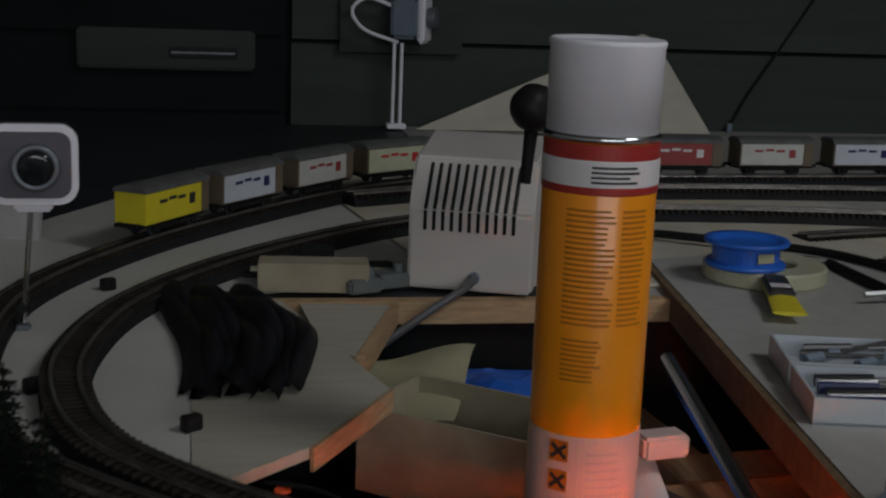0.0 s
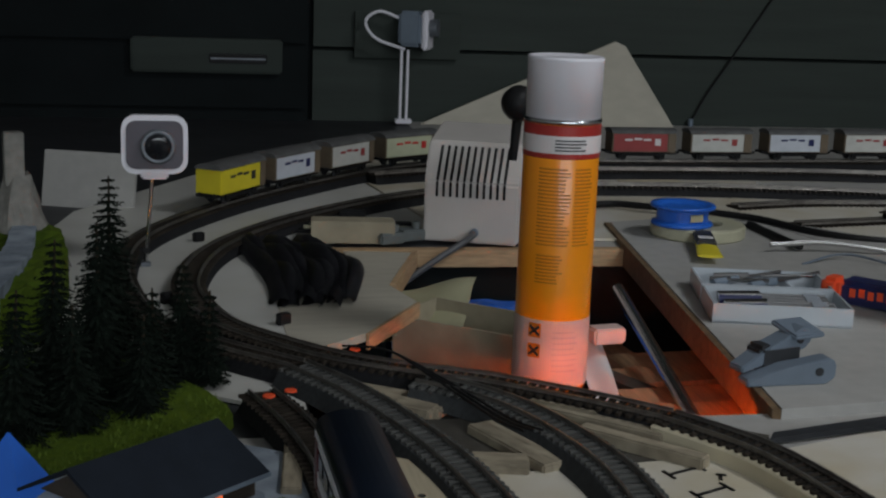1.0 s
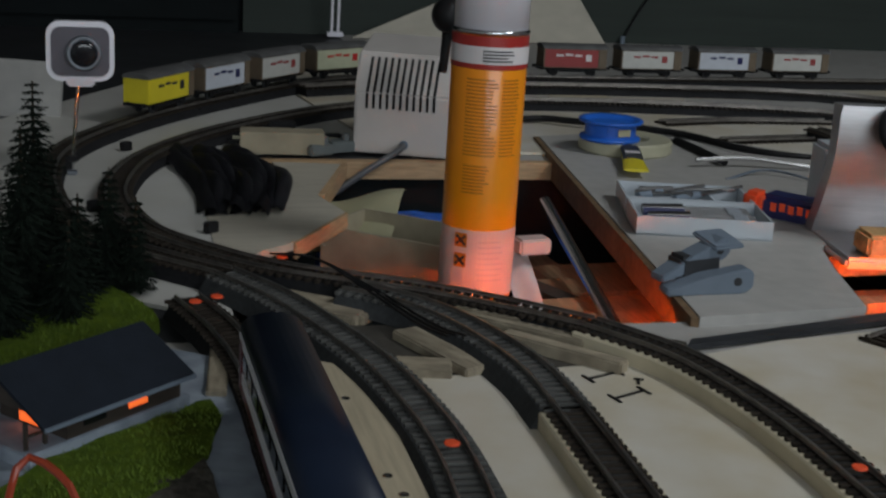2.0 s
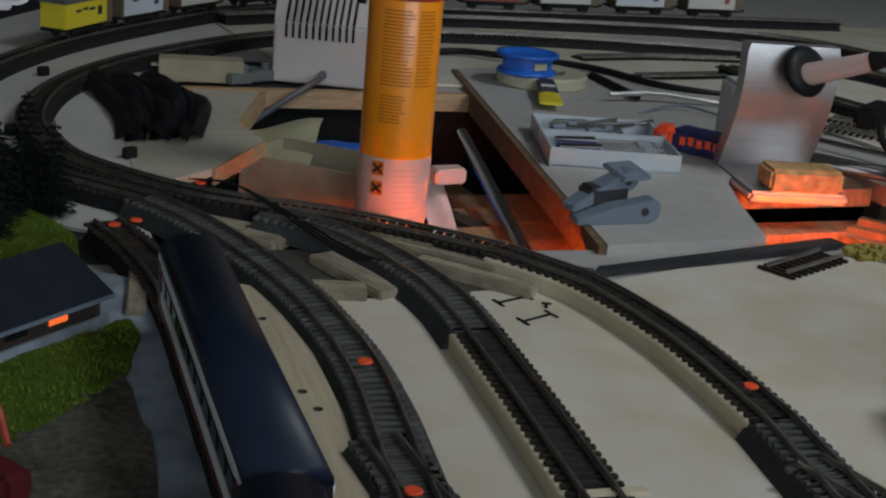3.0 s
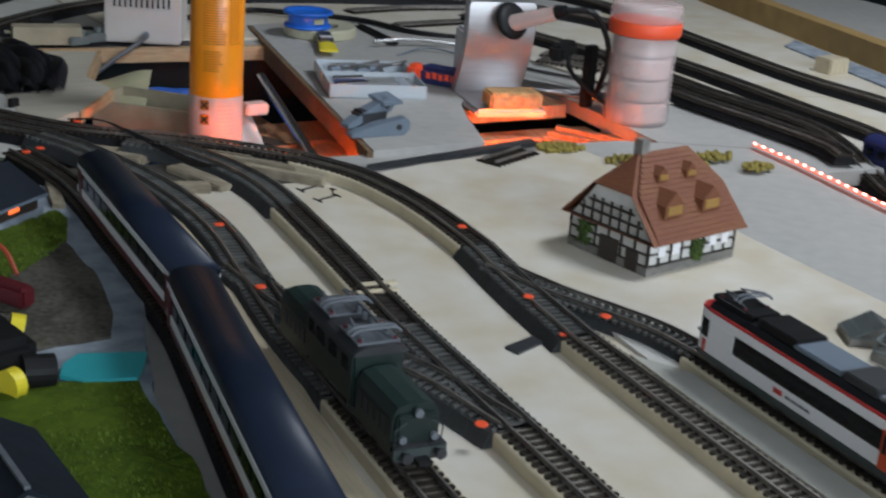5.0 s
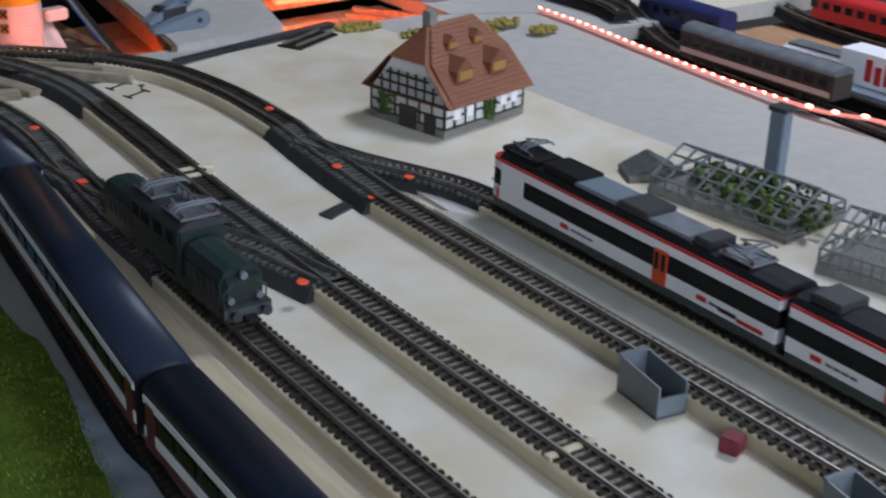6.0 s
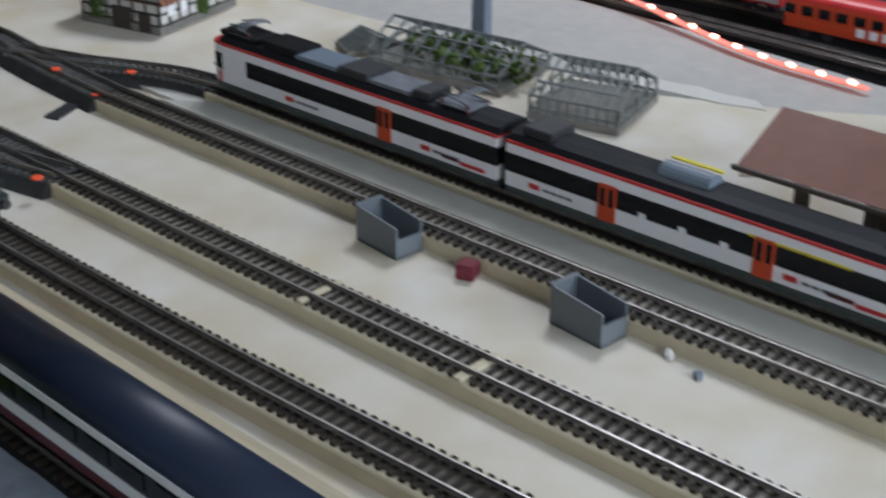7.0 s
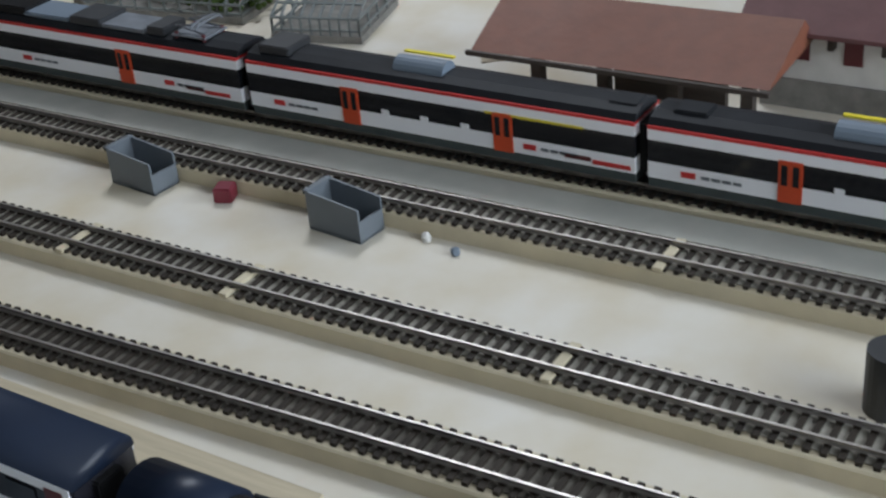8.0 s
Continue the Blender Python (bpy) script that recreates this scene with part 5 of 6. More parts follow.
bx = thing("grey_box", "pale grey-blue plastic box behind the soldering stand", "box", at=(0.378, 0.402, 0.002), turn=-10)
part("case", Box(0, 0, 0.035, 0.060, 0.044, 0.068, bevel=0.004), TRAY, bx)
for k, (x, y, a, l, r) in enumerate(((0.435, 0.30, -50, 0.26, 0.004), (0.450, 0.305, -52, 0.26, 0.004), (0.470, 0.31, -53, 0.24, 0.0035), (0.49, 0.40, -62, 0.20, 0.003))):
    c, s = math.cos(radians(a + 180)), math.sin(radians(a + 180))
    t = thing("metal_rod", "bright metal rod lying across the boards", "rod", "metal rods")
    part("bar", Rod((x - c * l / 2, y - s * l / 2, 0.008), (x + c * l / 2, y + s * l / 2, 0.004), r, 10), STEEL, t)
track([(0.53, 0.50), (0.60, 0.42)], "short stacked piece of black track", bed="none", z=0.001)
track([(0.56, 0.54), (0.63, 0.46)], "short stacked piece of black track", bed="none", z=0.001)
bc = thing("black_bracket", "black plastic bracket with dangling leads", "bracket", at=(0.462, 0.26, -0.004), turn=25)
part("arm", Box(0, 0, 0.040, 0.018, 0.012, 0.080, bevel=0.002), BLACK, bc)
part("head", Box(-0.02, 0.03, 0.070, 0.060, 0.020, 0.020, 15, bevel=0.004), BLACK, bc)
part("lead", tube([(0.0, 0.03, 0.075), (-0.03, 0.01, 0.05), (-0.02, -0.03, 0.02), (0.0, -0.06, 0.006)], 0.003), BLACK, bc)

jar = thing("storage_jar", "cloudy plastic jar with a red lid and stacked contents", "jar", at=(0.489, 0.188, -0.004))
jar.matrix_basis = jar.matrix_basis @ Matrix.Diagonal((1.08, 1.08, 0.98, 1))
part("wall", lathe([(0.036, 0.0), (0.038, 0.003), (0.0385, 0.118), (0.036, 0.121)], 40), CLEARPL, jar, smooth=True)
for k in range(4):
    part("content", lathe([(0.033, 0.004 + 0.028 * k), (0.034, 0.006 + 0.028 * k), (0.034, 0.026 + 0.028 * k), (0.033, 0.029 + 0.028 * k)], 32), [PINK, LABELT, PINK, LABELT][k], jar)
part("upper_cap", lathe([(0.0400, 0.129), (0.0410, 0.131), (0.0405, 0.148), (0.037, 0.152), (0.020, 0.153)], 40), CLEARPL, jar, "clear plastic cap", smooth=True)
part("lid", lathe([(0.0405, 0.112), (0.0415, 0.114), (0.0415, 0.126), (0.040, 0.129), (0.025, 0.130)], 40), REDORANGE, jar, "red screw lid", smooth=True)
for k, (x, y, r) in enumerate(((0.31, 0.070, 0.016), (0.363, 0.010, 0.014), (0.42, -0.016, 0.016), (0.475, 0.004, 0.012), (0.395, 0.0, 0.010), (0.500, -0.043, 0.010))):
    bm = bmesh.new()
    rnd = random.Random(k)
    for i in range(70):
        a, q = rnd.random() * 6.28, r * rnd.random() ** 0.5 * 1.3
        bmesh.ops.create_icosphere(bm, subdivisions=1, radius=0.0022 + 0.0016 * rnd.random(), matrix=pose(x + q * 1.5 * math.cos(a), y + q * 0.8 * math.sin(a), 0.001 + 0.004 * rnd.random()))
    tagged(part("moss_tuft", bm, MUSTARD), "yellow-brown tuft of dried modelling moss", "moss", "moss tufts")
tagged(part("wood_cube", Box(0.975, 0.383, 0.011, 0.044, 0.032, 0.024, 8, bevel=0.002), PINE), "small raw wooden block on the cream board", "wood block")
rail = thing("edge_rail", "golden brown wooden rail along the layout's far edge", "rail")
part("rail_board", prism([(1.165, 1.0), (1.195, 1.0), (1.055, 0.10), (1.020, 0.10)], -0.004, 0.040), M("honey_wood", (0.42, 0.27, 0.10), 0.55, var=0.2, scale=30, stretch=(6, 0.5, 1)), rail)
structure("far_grey_scenery", prism([(1.03, 0.56), (1.085, 0.60), (1.018, 0.14), (0.97, -0.05), (0.95, 0.05)], -0.003, 0.003), STREET, "grey scenery patch beside the wooden rail", "scenery")

# ---- clutter in the opening ----
cd = thing("cardboard_box", "small open cardboard box in the opening", "box", at=(-0.052, 0.425, -0.075), turn=-39)
for cx, cy, sx, sy in ((0, -0.040, 0.13, 0.002), (0, 0.040, 0.13, 0.002), (-0.065, 0, 0.002, 0.08), (0.065, 0, 0.002, 0.08)):
    part("wall", Box(cx, cy, 0.029, sx, sy, 0.058), CARD, cd)
part("bottom", Box(0, 0, 0.001, 0.13, 0.08, 0.002), CARD, cd)
part("flap", Box(-0.082, -0.012, 0.040, 0.034, 0.07, 0.0015, 8), CARD, cd)
pap = thing("paper_sheet", "pale yellow paper hanging over the opening", "paper", at=(-0.085, 0.505, -0.03), turn=-20)
bm = bmesh.new()
bmesh.ops.create_grid(bm, x_segments=10, y_segments=8, size=1, matrix=pose(0, 0, 0) @ Matrix.Diagonal((0.042, 0.048, 1, 1)))
for v in bm.verts:
    v.co.z = 0.010 * math.sin(v.co.x * 40) + 0.25 * v.co.y + 0.006 * math.sin(v.co.y * 60)
part("sheet", bm, PAPER, pap, smooth=True)
bag = thing("blue_bag", "crumpled dark blue plastic bag inside the opening", "bag", at=(-0.010, 0.565, -0.142))
bm = bmesh.new()
bmesh.ops.create_icosphere(bm, subdivisions=4, radius=1, matrix=pose(0, 0, 0.048) @ Matrix.Diagonal((0.105, 0.065, 0.052, 1)))
for v in bm.verts:
    v.co += Vector(noise.noise_vector(v.co * 28)) * 0.016
part("film", bm, BLUE, bag)
rodt = thing("steel_tube", "slanting bright steel tube in the opening", "tube")
part("shaft", Rod((0.112, 0.515, -0.015), (0.066, 0.180, -0.035), 0.0062, 16), STEEL, rodt)
pp = thing("printed_paper", "curled printed leaflet beside the spray can", "paper", at=(0.022, 0.285, -0.030), turn=-8)
bm = bmesh.new()
bmesh.ops.create_grid(bm, x_segments=8, y_segments=8, size=1, matrix=Matrix.Diagonal((0.011, 0.058, 1, 1)))
for v in bm.verts:
    v.co.z = 0.003 * math.sin(v.co.x * 200 + v.co.y * 30) + 0.22 * v.co.y
part("sheet", bm, LABELW, pp, smooth=True)
wd = thing("wood_stick", "dark wooden stick lying in the opening", "stick")
part("stick", Box(0.060, 0.30, -0.05, 0.02, 0.22, 0.012, 24), WOODD, wd)
eg = thing("pink_eraser", "pale pink block on the edge beside the can", "block", at=(0.036, 0.315, -0.012))
part("block", Box(0, 0, 0.008, 0.030, 0.018, 0.014, 10, bevel=0.002), PINK, eg)

# heap of black plastic track sheets on the left board
hp = thing("plastic_sheet_heap", "heap of crumpled black plastic strips on the board", "plastic sheets", at=(0, 0, 0))
rnd = random.Random(3)
for k in range(9):
    u = k / 8
    rib = []
    for j in range(27):
        v = j / 26
        x = -0.258 + 0.056 * u + 0.026 * math.sin(math.pi * v ** 1.3) * (0.4 + 0.6 * u) + 0.024 * v
        y = 0.650 - 0.035 * u - (0.245 - 0.03 * u + 0.012 * math.sin(k * 2.3)) * v
        z = 0.003 + (0.008 + 0.010 * u) * math.sin(math.pi * min(1.0, 0.08 + 0.95 * v)) ** 0.7 + 0.0030 * math.sin(9 * v + k * 1.7)
        rib.append(Vector((x, y, max(0.003, z))))
    bm = bmesh.new()
    rows = []
    for p, (d, side) in zip(rib, sides(rib)):
        row = []
        for q in range(7):
            w = -1 + q / 3
            c = p + side * (0.0095 * w) + Vector((0, 0, 0.0125 * (1 - w * w) * (0.7 + 0.3 * math.sin(k * 1.9 + p.y * 40)) - 0.004 * (w + 1)))
            row.append(bm.verts.new((c.x, c.y, max(0.002, c.z + 0.0015 * noise.noise(c * 90)))))
        rows.append(row)
    for p, q in zip(rows, rows[1:]):
        for i in range(6):
            bm.faces.new((p[i], p[i + 1], q[i + 1], q[i]))
    bmesh.ops.solidify(bm, geom=bm.faces[:], thickness=0.0012)
    part("strip", bm, GREEN_BAG, hp, smooth=True)
# small parts behind the heap
ss = thing("track_bundle", "bundle of dark track pieces and brass strips", "track parts", at=(-0.115, 0.700, 0.0), turn=-3)
for k in range(3):
    part("strip", Box(0.006 * k - 0.02, 0.012 * k, 0.006 + 0.002 * k, 0.115, 0.010, 0.004, 6 * k - 6), [BLACK, TAPE, BLACK][k], ss)
part("block", Box(-0.02, -0.02, 0.012, 0.09, 0.03, 0.024, -2, bevel=0.001), CARD, ss)
for x, y, m in ((-0.072, 0.690, CLEARG), (-0.098, 0.672, CLEARG)):
    t = thing("plastic_holder", "small clear plastic holder by the transformer", "holder", at=(x, y, 0.0), turn=20)
    part("body", Box(0, 0, 0.006, 0.030, 0.024, 0.012, bevel=0.002), m, t)
    part("lug", Rod((0.008, 0, 0.012), (0.008, 0, 0.019), 0.004, 12), m, t)
mt = thing("point_motor", "small black point motor between the loops", "point motor", at=(-0.125, 0.770, 0.0), turn=-10)
part("case", Box(0, 0, 0.009, 0.030, 0.016, 0.018, bevel=0.002), BLACK, mt)
part("arm", Box(-0.022, -0.008, 0.006, 0.020, 0.006, 0.005), BLACK, mt)
for x, y in ((-0.330, 0.42), (-0.235, 0.345), (-0.215, 0.90), (-0.30, 0.68)):
    t = thing("track_clip", "small dark clip beside the loop track", "clip", "track clips", at=(x, y, 0.0), turn=30)
    part("clip", Box(0, 0, 0.005, 0.012, 0.007, 0.010, bevel=0.001), BLACK, t)
bl = thing("loose_bed", "loose cream bed strip beside the far track", "bed strip", at=(0.33, 1.045, 0.0), turn=2)
part("strip", Box(0, 0, 0.004, 0.09, 0.03, 0.008, bevel=0.001), STRIP, bl)
structure("grey_inlay", prism([(0.50, 1.075), (0.70, 1.065), (0.80, 1.0), (0.86, 0.86), (0.80, 0.82), (0.72, 0.95), (0.55, 1.02)], -0.001, 0.004), GREY_BOARD, "grey board between the far tracks", "board")


# ---- scenery at the left: grass, road, trees, shelter ----
def sheet_patch(name, outline, mat, label, category, z=0.0, thick=0.004, rough=0.0015):
    bm = prism(outline, z - 0.006, z + thick)
    top = [f for f in bm.faces if f.normal.z > 0.5 or abs(f.calc_center_median().z - (z + thick)) < 1e-6]
    bmesh.ops.triangulate(bm, faces=top)
    for _ in range(4):
        long = [e for e in bm.edges if e.calc_length() > 0.02 and all(abs(v.co.z - (z + thick)) < 0.02 for v in e.verts)]
        if long:
            bmesh.ops.subdivide_edges(bm, edges=long, cuts=1)
            bmesh.ops.triangulate(bm, faces=[f for f in bm.faces if len(f.verts) > 3])
    for v in bm.verts:
        if v.co.z > z:
            v.co.z += rough * noise.noise(v.co * 60)
            v.co.x += 0.003 * noise.noise(v.co * 45)
            v.co.y += 0.003 * noise.noise(v.co * 45 + Vector((5, 1, 2)))
    return tagged(part(name, bm, mat), label, category, kind="structure")


sheet_patch("model_road", [(-0.250, 0.03), (-0.232, -0.05), (-0.240, -0.25), (-0.274, -0.42), (-0.276, -0.7), (-0.274, -1.05), (-0.33, -1.05), (-0.34, -0.30), (-0.44, -0.20), (-0.50, 0.02), (-0.36, 0.06), (-0.28, 0.055)], STREET, "grey-blue painted model road beside the coaches", "road", rough=0.001)
sheet_patch("gravel_patch", [(-0.270, -0.115), (-0.263, -0.20), (-0.266, -0.270), (-0.280, -0.318), (-0.318, -0.322), (-0.345, -0.330), (-0.345, -0.20), (-0.312, -0.165), (-0.286, -0.135)], GRAVEL, "brown-grey gravel patch beside the lawn", "gravel", 0.002)
LAWNS = [
    [(-0.262, -0.040), (-0.258, -0.065), (-0.268, -0.115), (-0.290, -0.150), (-0.312, -0.175), (-0.345, -0.205), (-0.37, -0.15), (-0.345, -0.110), (-0.30, -0.068)],
    [(-0.335, -0.380), (-0.278, -0.393), (-0.279, -0.456), (-0.275, -0.522), (-0.278, -0.56), (-0.290, -0.62), (-0.300, -0.69), (-0.307, -0.74), (-0.33, -0.9), (-0.62, -0.95), (-0.62, -0.42), (-0.40, -0.40)],
    [(-0.292, 0.130), (-0.285, 0.105), (-0.300, 0.060), (-0.34, 0.045), (-0.40, 0.000), (-0.50, -0.03), (-0.52, 0.22), (-0.40, 0.26), (-0.33, 0.20)],
    [(-0.432, 0.56), (-0.415, 0.45), (-0.42, 0.30), (-0.56, 0.26), (-0.60, 0.60), (-0.48, 0.66)]]
for k, o in enumerate(LAWNS):
    sheet_patch("lawn", o, GRASS, "bright green static grass of the model scenery", "grass", 0.003, 0.004 if k < 3 else 0.036, 0.003 if k < 3 else 0.010)


def blades(name, region, count, seed, h, mat):
    """Short grass fibres over a patch, as one mesh."""
    rnd = random.Random(seed)
    vs, fs = [], []
    xs, ys = [p[0] for p in region], [p[1] for p in region]
    def inside(x, y):
        c = False
        j = len(region) - 1
        for i in range(len(region)):
            (xi, yi), (xj, yj) = region[i], region[j]
            if (yi > y) != (yj > y) and x < (xj - xi) * (y - yi) / (yj - yi) + xi:
                c = not c
            j = i
        return c
    while len(fs) < count:
        x, y = rnd.uniform(min(xs), max(xs)), rnd.uniform(min(ys), max(ys))
        if not inside(x, y):
            continue
        a, q = rnd.random() * 6.28, h * rnd.uniform(0.5, 1.2)
        k = len(vs)
        dx, dy = 0.0006 * math.cos(a), 0.0006 * math.sin(a)
        vs += [(x - dx, y - dy, 0.006), (x + dx, y + dy, 0.006), (x + rnd.uniform(-1, 1) * q * 0.6, y + rnd.uniform(-1, 1) * q * 0.6, 0.006 + q)]
        fs.append((k, k + 1, k + 2))
    me = bpy.data.meshes.new(name)
    me.from_pydata(vs, [], fs)
    me.materials.append(mat)
    return tagged(new(name, me), "short bright green grass fibres on the scenery", "grass", kind="stuff")


BLADE = M("grass_fibre", (0.13, 0.20, 0.018), 0.9, var=0.3, bump=0, island=0.35)
blades("grass_fibres", LAWNS[0], 2600, 1, 0.0030, BLADE)
blades("grass_fibres", [(-0.335, -0.382), (-0.279, -0.395), (-0.280, -0.456), (-0.277, -0.55), (-0.302, -0.74), (-0.42, -0.74)], 5200, 2, 0.0030, BLADE)
blades("grass_fibres", LAWNS[2], 5200, 3, 0.0045, BLADE)
sheet_patch("hill_path", [(-0.455, 0.60), (-0.443, 0.42), (-0.455, 0.28), (-0.478, 0.28), (-0.468, 0.45), (-0.475, 0.60)], STREET, "grey path across the grass", "path", 0.030, 0.016)


def fir(x, y, h, r, seed, lean=0.0):
    t = thing("fir_tree", "dense dark green model fir tree", "tree", "dark firs", at=(x, y, 0.004), turn=seed * 37)
    rnd = random.Random(seed)
    part("trunk", Rod((0, 0, 0), (lean * h, 0, h * 0.96), 0.0032, 8, 0.0006), BARK, t)
    vs, fs = [], []
    layers = int(h / 0.0055)
    for i in range(layers):
        u = i / layers
        z = h * (0.06 + 0.92 * u)
        rr = r * (1 - u) ** 0.8 * (0.85 + 0.3 * rnd.random()) + 0.0025
        n = max(9, int(24 * (1 - u) + 8))
        for k in range(n):
            a = 6.283 * (k + rnd.random() * 0.8) / n
            ln = rr * rnd.uniform(0.70, 1.12)
            c, s = math.cos(a), math.sin(a)
            cx = lean * z
            droop = 0.30 + 0.25 * rnd.random()
            for j in range(7):
                f0 = 0.12 + 0.13 * j
                bx, by, bz = cx + c * ln * f0, s * ln * f0, z - ln * f0 * droop + ln * 0.2 * f0 * f0
                for side in (-1, 1):
                    w = ln * (0.36 - 0.03 * j) * rnd.uniform(0.7, 1.2)
                    tx, ty = bx + c * w * 0.8 - side * s * w * 0.6, by + s * w * 0.8 + side * c * w * 0.6
                    q = len(vs)
                    vs += [(bx - s * side * 0.0002, by, bz + 0.0008), (bx + c * 0.0014, by + s * 0.0014, bz - 0.0009), (tx, ty, bz - w * 0.25 + rnd.uniform(-0.0012, 0.0012))]
                    fs.append((q, q + 1, q + 2))
    me = bpy.data.meshes.new("crown")
    me.from_pydata(vs, [], fs)
    me.materials.append(CONIFER)
    ob = new("crown", me)
    ob.parent = t
    return t


for k, (x, y, h, r) in enumerate(((-0.370, 0.245, 0.142, 0.028), (-0.318, 0.190, 0.088, 0.019), (-0.337, 0.165, 0.075, 0.022), (-0.372, 0.140, 0.128, 0.028), (-0.345, 0.115, 0.070, 0.024), (-0.402, 0.120, 0.120, 0.028), (-0.385, 0.085, 0.085, 0.024), (-0.300, 0.180, 0.070, 0.014), (-0.42, 0.07, 0.10, 0.026))):
    fir(x, y, h, r, k + 1, 0.05 * math.sin(k))

# small wayside shelter with lit windows
sh = thing("wayside_shelter", "dark brown model station hut with a slate roof and lit windows", "model building", at=(-0.3345, -0.062, 0.0), turn=42.6)
part("plinth", Box(0, 0.0, 0.006, 0.112, 0.058, 0.012, bevel=0.0006), STREET, sh)
part("wall", Box(0.010, -0.001, 0.021, 0.080, 0.052, 0.022), WOODD, sh)
bm = extrude_y([(-0.040, 0.0265), (-0.040, 0.0285), (0.0, 0.0495), (0.040, 0.0285), (0.040, 0.0265), (0.0, 0.0470)], -0.052, 0.052)
rf = part("roof", bm, SLATE, sh, "blue-black slate roof")
rf.matrix_basis = pose(0, 0.004, -0.001, 0, 0, 90)
part("fascia", Box(0, -0.0365, 0.0262, 0.104, 0.001, 0.0022), GREYBLUE, sh)
part("gable", extrude_y([(-0.024, 0.030), (0.024, 0.030), (0.0, 0.044)], 0.046, 0.048), WOODD, sh).matrix_basis = pose(0, 0.006, 0, 0, 0, 90)
for x in (-0.052, -0.040, -0.028):
    part("post", Box(x, -0.022, 0.019, 0.0018, 0.0018, 0.016), WOODD, sh)
part("railing", Box(-0.040, -0.022, 0.019, 0.026, 0.0012, 0.0014), WOODD, sh)
part("lit_window", Box(0.018, -0.0275, 0.0205, 0.013, 0.0008, 0.0075), LAMPGLOW, sh, "window glowing orange")
part("lit_doorway", Box(-0.0303, 0.0, 0.020, 0.0008, 0.018, 0.013), LAMPGLOW, sh, "doorway glowing orange")
part("dark_window", Box(-0.012, -0.0275, 0.0205, 0.015, 0.0008, 0.008), GLASSD, sh)

bt = thing("blue_tent", "small bright blue plastic roof piece", "plastic part", at=(-0.413, -0.010, 0.004), turn=20)
part("cone", Rod((0, 0, 0), (0, 0, 0.034), 0.026, 4, 0.001), BLUE, bt)
tagged(part("turquoise_sheet", prism([(-0.325, -0.376), (-0.320, -0.360), (-0.307, -0.346), (-0.263, -0.356), (-0.270, -0.376), (-0.279, -0.393), (-0.312, -0.388)], 0.006, 0.009), TEAL), "small turquoise plastic pond sheet on the grass", "sheet")
yb = thing("headphone_piece", "black and yellow plastic tool resting on the scenery", "hand tool", at=(-0.364, -0.340, 0.004), turn=15)
part("body", Box(0, 0, 0.016, 0.040, 0.075, 0.030, bevel=0.007), BLACK, yb)
part("yellow_ring", Rod((0.020, 0.012, 0.016), (0.028, 0.008, 0.014), 0.013, 20), YELLOW, yb)
part("yellow_foot", Rod((-0.010, -0.052, 0.010), (-0.002, -0.050, 0.010), 0.010, 20), YELLOW, yb)
part("dark_knob", Rod((0.004, -0.042, 0.012), (0.024, -0.046, 0.010), 0.011, 18), BLACK, yb)
st = thing("slate_roof_house", "small model house with a worn slate roof", "model building", at=(-0.386, -0.530, 0.004), turn=8)
part("wall", Box(0, 0, 0.012, 0.055, 0.085, 0.024), PLASTER, st)
part("roof", extrude_y([(-0.036, 0.018), (-0.036, 0.021), (0, 0.042), (0.036, 0.021), (0.036, 0.018), (0, 0.039)], -0.050, 0.050), SLATE, st)
part("roof_edge", Box(0.0, 0.0, 0.0425, 0.003, 0.098, 0.002), SILVER, st)
rc = thing("red_crane_arm", "dark red model bucket with a curved wire handle", "plastic part", at=(-0.334, -0.240, 0.006), turn=35)
part("bucket", Box(0, 0, 0.009, 0.015, 0.040, 0.016, bevel=0.003), BURGUNDY, rc)
part("handle", tube([(-0.012, 0.03, 0.022), (0.008, 0.045, 0.040), (0.014, 0.02, 0.034), (0.008, 0.0, 0.02)], 0.0018, 6), BRASSRED, rc)
vl = thing("pale_ruin", "pale rock tower of the scenery behind the firs", "model building", at=(-0.468, 0.56, 0.0), turn=12)
bm = bmesh.new()
bmesh.ops.create_cone(bm, cap_ends=True, segments=7, radius1=0.045, radius2=0.012, depth=0.09, matrix=pose(0, 0, 0.045))
bmesh.ops.subdivide_edges(bm, edges=bm.edges[:], cuts=3, use_grid_fill=True)
for v in bm.verts:
    v.co += Vector(noise.noise_vector(v.co * 45)) * 0.010
part("rock", bm, STONEG, vl)
part("tower", Box(-0.004, 0, 0.105, 0.018, 0.018, 0.05, bevel=0.001), STONEG, vl)
hb = thing("left_panel", "grey board leaning behind the loop", "board", at=(-0.425, 0.90, -0.004), turn=-20)
part("sheet", Box(0, 0, 0.030, 0.115, 0.008, 0.072, bevel=0.001, tilt=-12), GREY_BOARD, hb)

